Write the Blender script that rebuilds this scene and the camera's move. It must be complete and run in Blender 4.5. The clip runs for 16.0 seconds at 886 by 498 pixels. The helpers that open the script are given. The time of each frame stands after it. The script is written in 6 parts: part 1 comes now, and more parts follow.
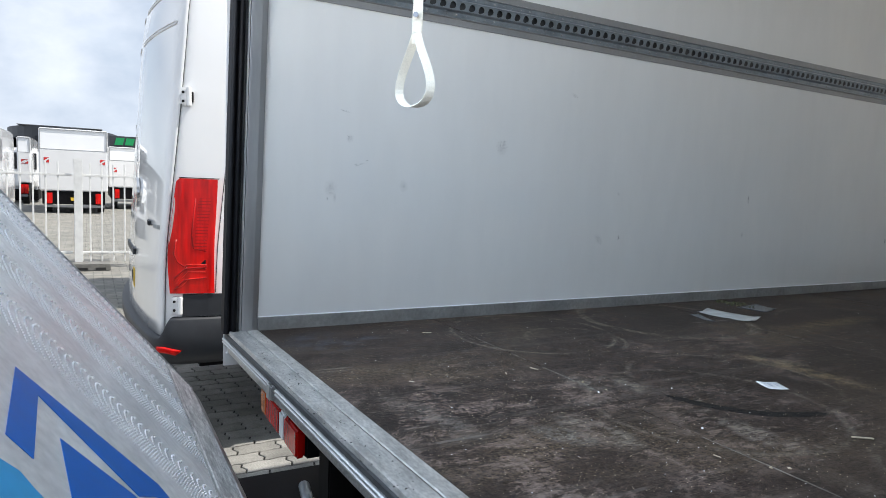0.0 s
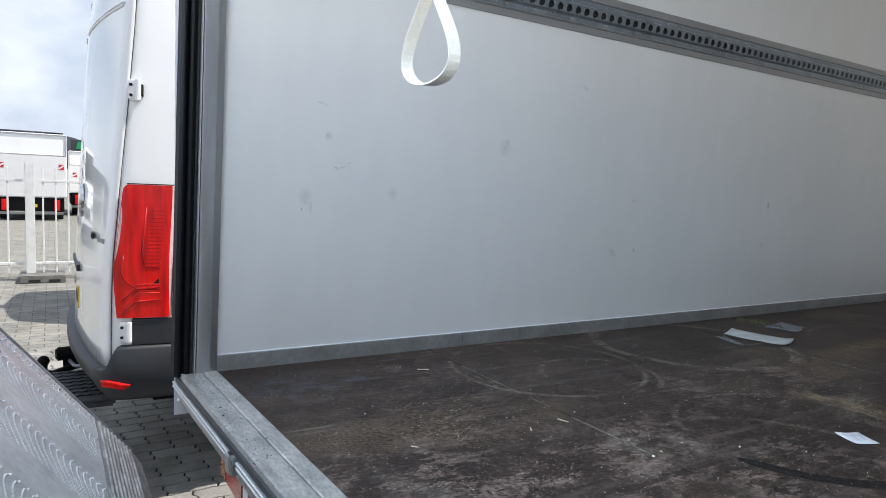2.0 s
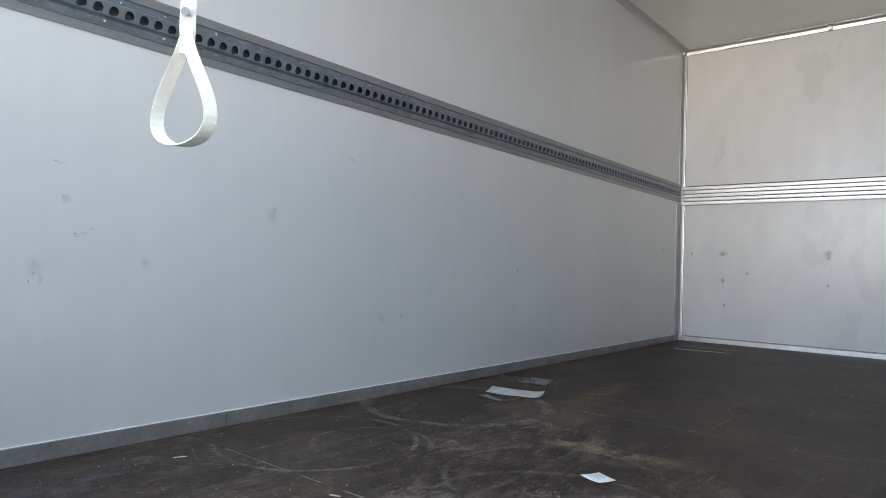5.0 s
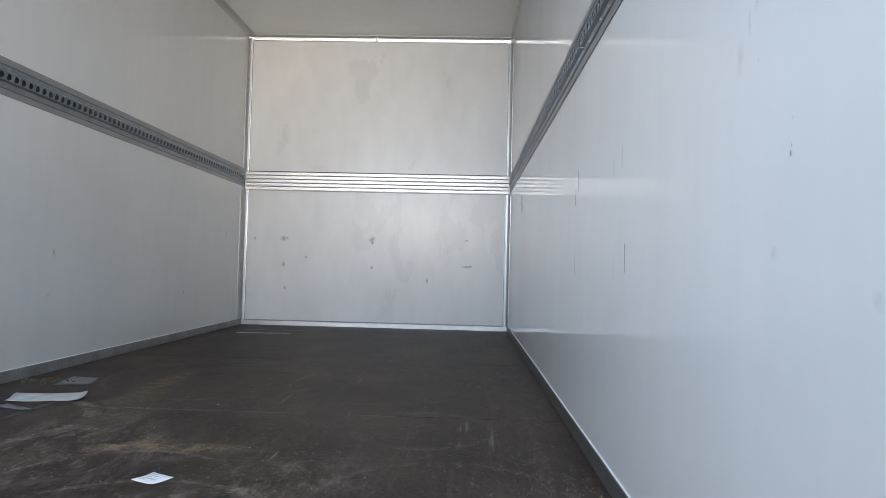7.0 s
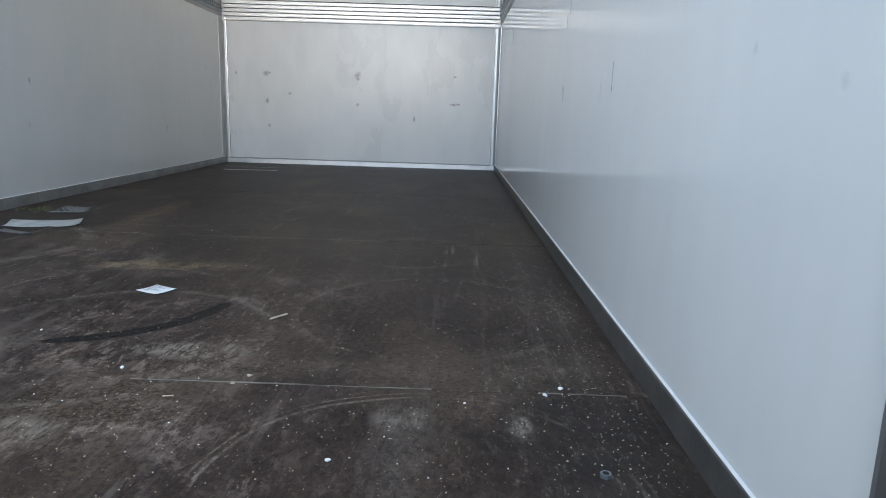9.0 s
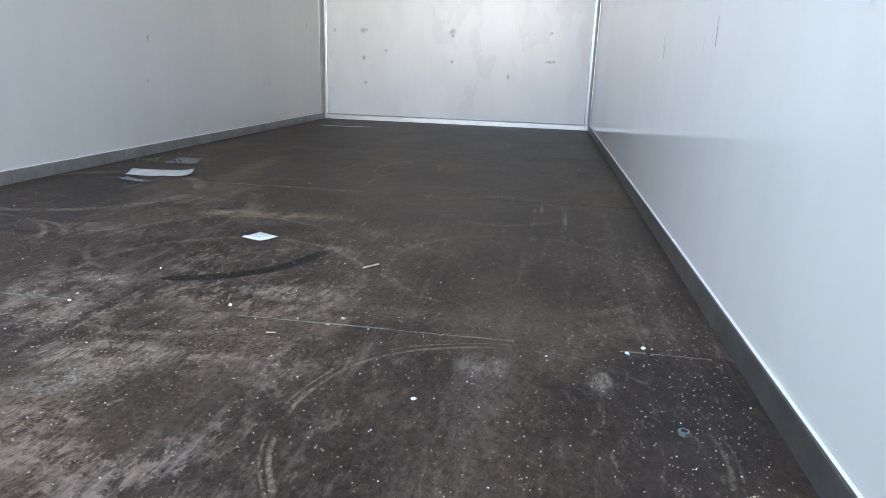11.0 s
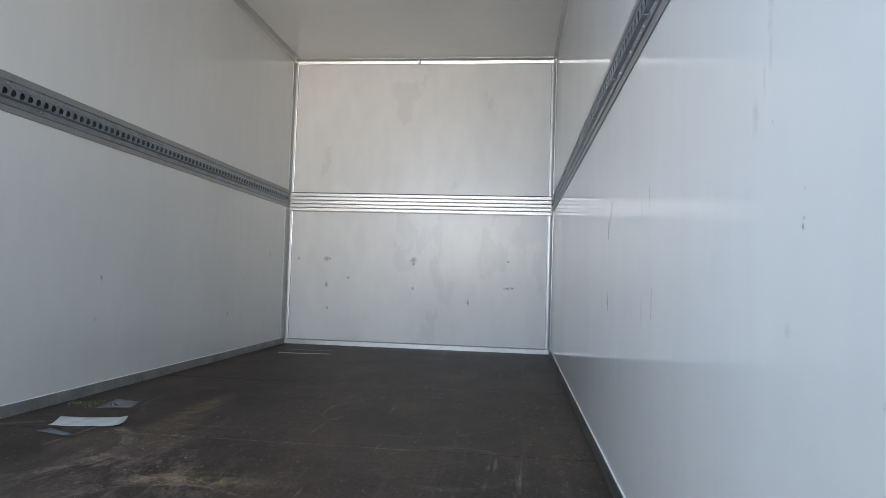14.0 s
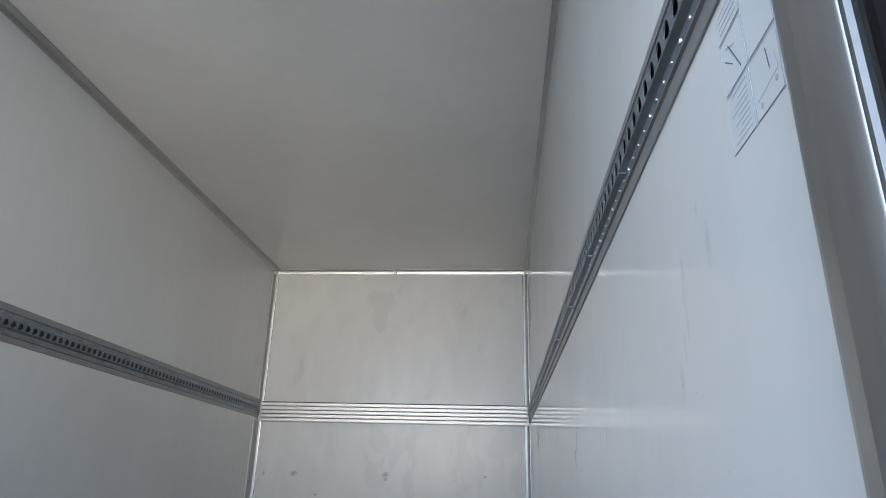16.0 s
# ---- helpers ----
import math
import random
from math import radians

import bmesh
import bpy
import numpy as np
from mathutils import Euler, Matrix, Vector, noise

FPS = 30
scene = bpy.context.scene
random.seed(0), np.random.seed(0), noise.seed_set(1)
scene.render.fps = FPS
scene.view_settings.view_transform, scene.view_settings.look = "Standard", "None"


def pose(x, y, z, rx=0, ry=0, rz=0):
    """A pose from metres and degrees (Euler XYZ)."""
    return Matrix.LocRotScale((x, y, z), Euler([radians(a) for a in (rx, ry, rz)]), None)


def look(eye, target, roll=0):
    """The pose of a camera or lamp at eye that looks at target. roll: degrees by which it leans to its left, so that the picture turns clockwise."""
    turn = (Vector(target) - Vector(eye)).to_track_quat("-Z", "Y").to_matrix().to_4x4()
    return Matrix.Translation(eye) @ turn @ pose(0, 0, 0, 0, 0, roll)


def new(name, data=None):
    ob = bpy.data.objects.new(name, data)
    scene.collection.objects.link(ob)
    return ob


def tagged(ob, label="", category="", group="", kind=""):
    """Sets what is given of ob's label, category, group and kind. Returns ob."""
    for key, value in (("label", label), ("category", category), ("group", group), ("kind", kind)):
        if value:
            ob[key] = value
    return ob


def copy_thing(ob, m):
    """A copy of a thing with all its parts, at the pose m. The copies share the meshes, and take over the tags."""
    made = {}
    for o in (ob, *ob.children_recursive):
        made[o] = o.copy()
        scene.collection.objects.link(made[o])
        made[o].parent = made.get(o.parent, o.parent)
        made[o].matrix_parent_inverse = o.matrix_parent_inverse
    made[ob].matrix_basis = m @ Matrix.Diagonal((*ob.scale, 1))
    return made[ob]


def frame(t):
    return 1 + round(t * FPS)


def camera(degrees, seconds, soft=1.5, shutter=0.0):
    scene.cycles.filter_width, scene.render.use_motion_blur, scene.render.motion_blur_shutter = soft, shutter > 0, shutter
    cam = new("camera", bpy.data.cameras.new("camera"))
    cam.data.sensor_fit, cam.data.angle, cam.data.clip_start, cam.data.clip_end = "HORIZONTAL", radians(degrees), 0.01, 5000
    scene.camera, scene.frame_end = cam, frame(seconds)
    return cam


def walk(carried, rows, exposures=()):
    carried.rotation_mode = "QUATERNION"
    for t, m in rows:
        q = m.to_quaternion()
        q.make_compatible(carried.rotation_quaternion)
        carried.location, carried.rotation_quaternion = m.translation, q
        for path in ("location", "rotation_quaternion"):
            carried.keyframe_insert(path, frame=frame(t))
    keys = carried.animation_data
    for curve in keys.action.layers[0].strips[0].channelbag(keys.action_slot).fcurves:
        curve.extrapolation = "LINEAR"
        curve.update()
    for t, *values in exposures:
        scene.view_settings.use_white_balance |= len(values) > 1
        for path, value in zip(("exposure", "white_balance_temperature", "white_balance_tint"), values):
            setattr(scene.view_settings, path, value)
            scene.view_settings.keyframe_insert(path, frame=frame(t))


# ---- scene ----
cam = camera(68.5, 16.0, 0.7)

PATH = [
    (0, (2.185, -0.493, 0.516), (0.439, 0.461, 0.319), 2.5),
    (0.5, (2.045, -0.403, 0.495), (0.292, 0.518, 0.211), 2.4),
    (1, (1.891, -0.405, 0.486), (0.218, 0.641, 0.161), 2.3),
    (1.5, (1.843, -0.387, 0.504), (0.153, 0.635, 0.19), 2.3),
    (2, (1.814, -0.382, 0.521), (0.109, 0.648, 0.34), 2.3),
    (2.5, (1.814, -0.385, 0.524), (0.106, 0.654, 0.529), 2.1),
    (3, (1.817, -0.378, 0.519), (0.111, 0.664, 0.567), 2.2),
    (3.2, (1.814, -0.381, 0.523), (0.11, 0.666, 0.57), 2.1),
    (5.3, (1.811, -0.358, 0.516), (0.685, 1.293, 0.572), 1.7),
    (5.5, (1.804, -0.352, 0.512), (0.778, 1.364, 0.568), 1.6),
    (6, (1.798, -0.343, 0.511), (1.062, 1.516, 0.564), 1.7),
    (6.5, (1.79, -0.314, 0.503), (1.387, 1.645, 0.557), 1.5),
    (7, (1.769, -0.267, 0.486), (1.696, 1.73, 0.542), 1.4),
    (7.5, (1.758, -0.265, 0.471), (1.736, 1.735, 0.511), 1.3),
    (8, (1.774, -0.29, 0.473), (1.764, 1.699, 0.257), 1.4),
    (8.5, (1.776, -0.29, 0.445), (1.775, 1.687, 0.139), 1.4),
    (9, (1.772, -0.302, 0.43), (1.751, 1.656, 0.02), 1.8),
    (9.5, (1.772, -0.304, 0.422), (1.417, 1.619, 0.004), 1.7),
    (9.7, (1.771, -0.308, 0.425), (1.399, 1.609, -0.008), 1.8),
    (11.8, (1.789, -0.335, 0.43), (1.546, 1.569, -0.132), 2.2),
    (12, (1.8, -0.317, 0.433), (1.553, 1.588, -0.123), 2.1),
    (12.5, (1.783, -0.256, 0.46), (1.548, 1.667, -0.038), 1.9),
    (13, (1.815, -0.262, 0.492), (1.575, 1.692, 0.141), 2.0),
    (13.5, (1.807, -0.246, 0.521), (1.577, 1.735, 0.373), 1.9),
    (14, (1.827, -0.245, 0.551), (1.603, 1.74, 0.643), 1.8),
    (14.5, (1.86, -0.226, 0.602), (1.641, 1.726, 0.978), 1.7),
    (15, (1.856, -0.253, 0.592), (1.658, 1.665, 1.123), 1.7),
    (15.5, (1.879, -0.254, 0.62), (1.692, 1.634, 1.254), 1.6),
    (16, (1.884, -0.262, 0.629), (1.709, 1.61, 1.312), 1.6),
]
EXPOSURE = [(0, 0.22, 6450, 9), (0.5, 0.14, 6450, 9), (1.0, 0.10, 6450, 9), (1.5, 0.29, 6450, 10), (2.5, 0.17, 6450, 10), (3.2, 0.17, 6450, 10), (5.5, 0.32, 6450, 10), (6.0, 0.44, 6450, 10), (6.5, 0.40, 6450, 10), (7.0, 0.38, 6450, 11), (8.0, 0.25, 6350, 9), (8.5, 0.23, 6300, 8), (9.0, 0.34, 6300, 8), (9.5, 0.68, 6350, 9), (12.0, 0.90, 6450, 10), (12.5, 0.86, 6450, 10), (13.0, 0.64, 6450, 10), (13.5, 0.34, 6400, 10), (14.0, 0.26, 6400, 10), (14.5, 0.26, 6350, 10), (15.0, -0.06, 6350, 10), (15.5, -0.08, 6350, 10), (16.0, -0.08, 6350, 10)]
walk(cam, [(t, look(eye, target, roll)) for t, eye, target, roll in PATH], EXPOSURE)

# ---------------- light ----------------
SUN = Vector((0.232, 0.45, 0.86)).normalized()
world = bpy.data.worlds.new("world")
scene.world = world
world.use_nodes = True
wt = world.node_tree
wt.nodes.clear()


def wnode(kind, **kw):
    n = wt.nodes.new(kind)
    for k, v in kw.items():
        n.inputs[k].default_value = v
    return n


sky = wt.nodes.new("ShaderNodeTexSky")
sky.sky_type = "NISHITA"
sky.sun_disc = False
sky.sun_elevation = math.asin(SUN.z)
sky.sun_rotation = math.atan2(SUN.x, SUN.y)
wgeo = wt.nodes.new("ShaderNodeTexCoord")
wmap = wt.nodes.new("ShaderNodeMapping")
wmap.inputs["Scale"].default_value = (1.0, 1.0, 1.7)
wmap.inputs["Location"].default_value = (0.3, 0.35, 0.1)
wnoise = wnode("ShaderNodeTexNoise", Scale=2.3, Detail=8.0, Roughness=0.52)
wramp = wt.nodes.new("ShaderNodeValToRGB")
wramp.color_ramp.elements[0].position, wramp.color_ramp.elements[0].color = 0.32, (0.45, 0.45, 0.45, 1)
wramp.color_ramp.elements[1].position, wramp.color_ramp.elements[1].color = 0.52, (0.97, 0.97, 0.97, 1)
wshade = wnode("ShaderNodeTexNoise", Scale=3.6, Detail=7.0, Roughness=0.55)
wcol = wt.nodes.new("ShaderNodeValToRGB")
wcol.color_ramp.elements[0].position, wcol.color_ramp.elements[0].color = 0.34, (3.2, 3.9, 5.0, 1)
wcol.color_ramp.elements[1].position, wcol.color_ramp.elements[1].color = 0.66, (6.4, 6.8, 7.5, 1)
wmix = wt.nodes.new("ShaderNodeMixRGB")
wbg = wnode("ShaderNodeBackground", Strength=0.13)
wout = wt.nodes.new("ShaderNodeOutputWorld")
wl = wt.links.new
wl(wgeo.outputs["Generated"], wmap.inputs["Vector"])
wl(wmap.outputs["Vector"], wnoise.inputs["Vector"])
wl(wmap.outputs["Vector"], wshade.inputs["Vector"])
wl(wnoise.outputs["Fac"], wramp.inputs["Fac"])
wl(wshade.outputs["Fac"], wcol.inputs["Fac"])
wl(wramp.outputs["Color"], wmix.inputs["Fac"])
wl(sky.outputs["Color"], wmix.inputs["Color1"])
wl(wcol.outputs["Color"], wmix.inputs["Color2"])
wl(wmix.outputs["Color"], wbg.inputs["Color"])
wl(wbg.outputs["Background"], wout.inputs["Surface"])

sun_data = bpy.data.lights.new("sun", "SUN")
sun_data.energy, sun_data.angle, sun_data.color = 5.0, radians(0.6), (1.0, 0.95, 0.88)
sun = new("sun", sun_data)
sun.matrix_world = look(SUN * 30, (0, 0, 0))

# the bright sky over the yard, as it stands in the open rear of the cargo box
gate_data = bpy.data.lights.new("opening_skylight", "AREA")
gate_data.shape, gate_data.size, gate_data.size_y = "RECTANGLE", 2.1, 1.85
gate_data.energy, gate_data.color, gate_data.spread = 29.0, (0.70, 0.90, 1.15), radians(118)
gate = new("opening_skylight", gate_data)
gate.matrix_world = look((0.92, -0.80, 1.48), (1.30, 1.7, 0.32))

# added warm fill lamp for the sunlight that ramp and yard throw into the box
yard_data = bpy.data.lights.new("bounce_fill", "AREA")
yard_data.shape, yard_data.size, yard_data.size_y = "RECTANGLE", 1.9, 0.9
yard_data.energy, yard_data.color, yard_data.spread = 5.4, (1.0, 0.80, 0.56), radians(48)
yard = new("bounce_fill", yard_data)
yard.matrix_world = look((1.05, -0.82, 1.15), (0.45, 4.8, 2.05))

# ---------------- materials ----------------


def material(name, colour, rough=0.5, metal=0.0, vary=0.12, scale=6.0, bump=0.0, bump_scale=60.0, spread=None, coat=0.0,
             stretch=(1, 1, 1), rough_vary=0.1, fine=0.0, fine_scale=80.0, random_tint=0.0):
    """A surface whose colour and gloss vary at two scales, on object coordinates in metres."""
    m = bpy.data.materials.new(name)
    m.use_nodes = True
    nt = m.node_tree
    b = nt.nodes["Principled BSDF"]
    b.inputs["Metallic"].default_value = metal
    b.inputs["Coat Weight"].default_value = coat
    b.inputs["Coat Roughness"].default_value = 0.03
    co = nt.nodes.new("ShaderNodeNewGeometry")
    mp = nt.nodes.new("ShaderNodeMapping")
    mp.inputs["Scale"].default_value = stretch
    nt.links.new(co.outputs["Position"], mp.inputs["Vector"])
    n1 = nt.nodes.new("ShaderNodeTexNoise")
    n1.inputs["Scale"].default_value, n1.inputs["Detail"].default_value = scale, 5.0
    n2 = nt.nodes.new("ShaderNodeTexNoise")
    n2.inputs["Scale"].default_value, n2.inputs["Detail"].default_value = fine_scale, 3.0
    for n in (n1, n2):
        nt.links.new(mp.outputs["Vector"], n.inputs["Vector"])
    other = spread or [c * (1 - 2 * vary) for c in colour]
    ramp = nt.nodes.new("ShaderNodeValToRGB")
    ramp.color_ramp.elements[0].position, ramp.color_ramp.elements[0].color = 0.3, (*other, 1)
    ramp.color_ramp.elements[1].position, ramp.color_ramp.elements[1].color = 0.65, (*colour, 1)
    nt.links.new(n1.outputs["Fac"], ramp.inputs["Fac"])
    out = ramp.outputs["Color"]
    if fine:
        mx = nt.nodes.new("ShaderNodeMixRGB")
        mx.blend_type = "MULTIPLY"
        r2 = nt.nodes.new("ShaderNodeValToRGB")
        r2.color_ramp.elements[0].position, r2.color_ramp.elements[0].color = 0.3, (1 - fine, 1 - fine, 1 - fine, 1)
        r2.color_ramp.elements[1].position, r2.color_ramp.elements[1].color = 0.7, (1, 1, 1, 1)
        nt.links.new(n2.outputs["Fac"], r2.inputs["Fac"])
        mx.inputs["Fac"].default_value = 1.0
        nt.links.new(out, mx.inputs["Color1"])
        nt.links.new(r2.outputs["Color"], mx.inputs["Color2"])
        out = mx.outputs["Color"]
    if random_tint:
        info = nt.nodes.new("ShaderNodeObjectInfo")
        rr = nt.nodes.new("ShaderNodeMapRange")
        rr.inputs["To Min"].default_value, rr.inputs["To Max"].default_value = 1 - random_tint, 1 + random_tint
        nt.links.new(info.outputs["Random"], rr.inputs["Value"])
        mx = nt.nodes.new("ShaderNodeVectorMath")
        mx.operation = "SCALE"
        nt.links.new(out, mx.inputs[0])
        nt.links.new(rr.outputs["Result"], mx.inputs["Scale"])
        out = mx.outputs["Vector"]
    nt.links.new(out, b.inputs["Base Color"])
    rg = nt.nodes.new("ShaderNodeMapRange")
    rg.inputs["To Min"].default_value = max(0.02, rough - rough_vary * rough)
    rg.inputs["To Max"].default_value = min(1.0, rough + rough_vary * rough)
    nt.links.new(n1.outputs["Fac"], rg.inputs["Value"])
    nt.links.new(rg.outputs["Result"], b.inputs["Roughness"])
    if bump:
        n3 = nt.nodes.new("ShaderNodeTexNoise")
        n3.inputs["Scale"].default_value, n3.inputs["Detail"].default_value = bump_scale, 4.0
        nt.links.new(mp.outputs["Vector"], n3.inputs["Vector"])
        bp = nt.nodes.new("ShaderNodeBump")
        bp.inputs["Strength"].default_value, bp.inputs["Distance"].default_value = bump, 0.002
        nt.links.new(n3.outputs["Fac"], bp.inputs["Height"])
        nt.links.new(bp.outputs["Normal"], b.inputs["Normal"])
    return m


M_PANEL = material("panel_gelcoat", (0.80, 0.798, 0.78), 0.10, vary=0.03, scale=1.5, bump=0.022, bump_scale=11.0, fine=0.03, fine_scale=14, stretch=(1, 1, 0.25))
M_BACK = material("bulkhead_gelcoat", (0.86, 0.855, 0.84), 0.28, vary=0.04, scale=3.0, bump=0.14, bump_scale=4.5, fine=0.05, fine_scale=10, stretch=(1, 1, 0.45))
M_SHEET = material("panel_outside", (0.78, 0.78, 0.78), 0.3, vary=0.03, scale=2.0)
M_ALU = material("aluminium_satin", (0.64, 0.64, 0.64), 0.36, 0.85, vary=0.14, scale=14, stretch=(1, 1, 1), fine=0.38, fine_scale=160, bump=0.10, bump_scale=220)
M_SILL = material("worn_sill", (0.66, 0.64, 0.61), 0.45, 0.48, vary=0.2, scale=22, fine=0.35, fine_scale=190, bump=0.15, bump_scale=260, stretch=(0.4, 1, 1))
M_FLANGE = material("channel_aluminium", (0.34, 0.34, 0.34), 0.42, 0.45, vary=0.05, scale=5, fine=0.06)
M_ALU_BRIGHT = material("aluminium_trim", (0.65, 0.65, 0.64), 0.40, 0.75, vary=0.06, scale=10, fine=0.08)
M_BAND = material("guard_band_aluminium", (0.76, 0.75, 0.73), 0.42, 0.6, vary=0.07, scale=5, stretch=(1, 1, 0.1), fine=0.06)
M_ROOFTRIM = material("roof_trim_aluminium", (0.52, 0.515, 0.51), 0.4, 0.6, vary=0.08, scale=6, fine=0.08)
M_ALU_GREY = material("aluminium_grey", (0.30, 0.30, 0.31), 0.42, 0.75, vary=0.12, scale=9, fine=0.12)
M_POST = material("post_anodised", (0.42, 0.42, 0.425), 0.30, 0.8, vary=0.08, scale=12, stretch=(1, 1, 0.15), fine=0.1)
# darker copy of the left rail's aluminium, for the right kick rail
M_SKIRT_DARK = material("dark_skirt_aluminium", (0.135, 0.127, 0.118), 0.42, 0.25, vary=0.2, scale=9, fine=0.25)
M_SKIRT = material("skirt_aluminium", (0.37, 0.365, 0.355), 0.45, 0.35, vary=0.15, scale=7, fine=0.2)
M_GALV = material("galvanised_steel", (0.27, 0.305, 0.335), 0.36, 0.55, vary=0.12, scale=18, fine=0.12, fine_scale=90)
M_CAVITY = material("rail_cavity", (0.03, 0.03, 0.03), 0.7)
M_RAILBACK = material("shaded_rail_back", (0.075, 0.078, 0.08), 0.5, 0.3, vary=0.2, scale=20)
M_SCRATCH = material("scratch_dirt", (0.20, 0.20, 0.20), 0.7, vary=0.4, scale=120)
M_RUBBER = material("black_rubber", (0.008, 0.008, 0.010), 0.62, vary=0.2, scale=20, bump=0.1)
M_DARKGAP = material("gasket_and_groove_shade", (0.04, 0.04, 0.042), 0.6, vary=0.3, scale=30)
M_BLACK = material("black_paint", (0.008, 0.008, 0.009), 0.6, vary=0.3, scale=12, bump=0.1)
M_FILM = material("grey_film", (0.10, 0.105, 0.115), 0.25, vary=0.2, scale=30)
M_STRAP = material("cream_webbing", (0.92, 0.89, 0.79), 0.8, vary=0.06, scale=30, bump=0.2, bump_scale=500, fine=0.1, fine_scale=300)
M_PAPER = material("white_paper", (0.82, 0.83, 0.83), 0.8, vary=0.06, scale=25)
M_PAPER2 = material("grey_paper", (0.55, 0.56, 0.55), 0.8, vary=0.12, scale=18, fine=0.1)
M_INK = material("grey_ink", (0.58, 0.60, 0.68), 0.7)
M_JOINTDUST = material("seam_dust", (0.26, 0.235, 0.20), 0.95, vary=0.3, scale=40, fine=0.4, fine_scale=300)
M_LIP = material("worn_lip", (0.78, 0.78, 0.77), 0.4, 0.3, vary=0.3, scale=60, fine=0.45, fine_scale=220, bump=0.3, bump_scale=300, stretch=(0.25, 1, 1))
M_INKDARK = material("dark_ink", (0.16, 0.18, 0.30), 0.7)
M_STICKER = material("white_film", (0.74, 0.75, 0.76), 0.35, vary=0.02)
M_WOOD = material("wood_splinter", (0.58, 0.49, 0.36), 0.8, vary=0.2, scale=90)
M_CHIP = material("pale_chips", (0.50, 0.42, 0.29), 0.9, vary=0.3, scale=70)
M_LEAF = material("dry_leaf", (0.085, 0.082, 0.038), 0.9, vary=0.3, scale=70)
M_BLUE = material("blue_print", (0.001, 0.15, 0.64), 0.4, vary=0.06, scale=30)
M_CYAN = material("light_blue_print", (0.03, 0.40, 0.82), 0.4, vary=0.06, scale=30)
M_RAMP = material("ramp_aluminium", (0.90, 0.86, 0.79), 0.42, 1.0, vary=0.04, scale=8, fine=0.1)
M_DOT = material("polished_dots", (0.95, 0.95, 0.96), 0.2, 0.6, vary=0.05)
M_PLATE = material("platform_aluminium", (0.93, 0.93, 0.94), 0.40, 0.12, vary=0.12, scale=9, fine=0.2, fine_scale=60, bump=0.08, bump_scale=200)
M_WHITE = material("white_vehicle_paint", (0.93, 0.935, 0.94), 0.25, vary=0.02, scale=2, coat=1.0)
M_WHITE2 = material("white_fence_paint", (0.80, 0.80, 0.78), 0.45, vary=0.06, scale=12)
M_PLASTIC = material("grey_bumper_plastic", (0.029, 0.032, 0.038), 0.5, vary=0.12, scale=15, bump=0.15, bump_scale=400)
M_GLASSY = material("black_glass", (0.01, 0.011, 0.013), 0.08)
M_TYRE = material("tyre_rubber", (0.02, 0.02, 0.02), 0.8, bump=0.2)
M_JOINT = material("joint_sand", (0.022, 0.021, 0.019), 0.95, vary=0.3, scale=30)
M_CONCRETE = material("concrete_foot", (0.22, 0.215, 0.2), 0.9, vary=0.2, scale=12, bump=0.4, fine=0.2)
M_DARKWALL = material("dark_cladding", (0.045, 0.05, 0.06), 0.5, vary=0.15, scale=0.6)
M_GREEN = material("green_sign", (0.01, 0.32, 0.10), 0.4, vary=0.06)
M_CHROME = material("chrome", (0.75, 0.75, 0.76), 0.12, 1.0, vary=0.03)
M_YELLOW = material("yellow_plate", (0.75, 0.50, 0.04), 0.4, vary=0.05)
M_ORANGE = material("orange_lens", (0.75, 0.20, 0.02), 0.15, coat=1.0)
M_CLEAR = material("clear_lens", (0.62, 0.50, 0.48), 0.12, vary=0.1, scale=30, coat=0.6)
M_REDPAINT = material("red_marker", (0.62, 0.03, 0.03), 0.4)


for m, level in ((M_RUBBER, 0.15), (M_BLUE, 0.15), (M_CYAN, 0.2), (M_CAVITY, 0.2), (M_BLACK, 0.08)):
    m.node_tree.nodes["Principled BSDF"].inputs["Specular IOR Level"].default_value = level


def lens_material(name, colour, deep):
    m = material(name, colour, 0.2, vary=0.25, scale=40, spread=deep, coat=0.2, stretch=(1, 1, 0.12))
    b = m.node_tree.nodes["Principled BSDF"]
    b.inputs["Specular IOR Level"].default_value = 0.3
    return m


M_RED = lens_material("red_lens", (0.82, 0.006, 0.004), (0.45, 0.003, 0.002))
M_REDLIGHT = lens_material("bright_red_lens", (0.98, 0.045, 0.030), (0.85, 0.025, 0.018))
M_REDDULL = lens_material("dull_red_lens", (0.50, 0.005, 0.004), (0.26, 0.003, 0.002))


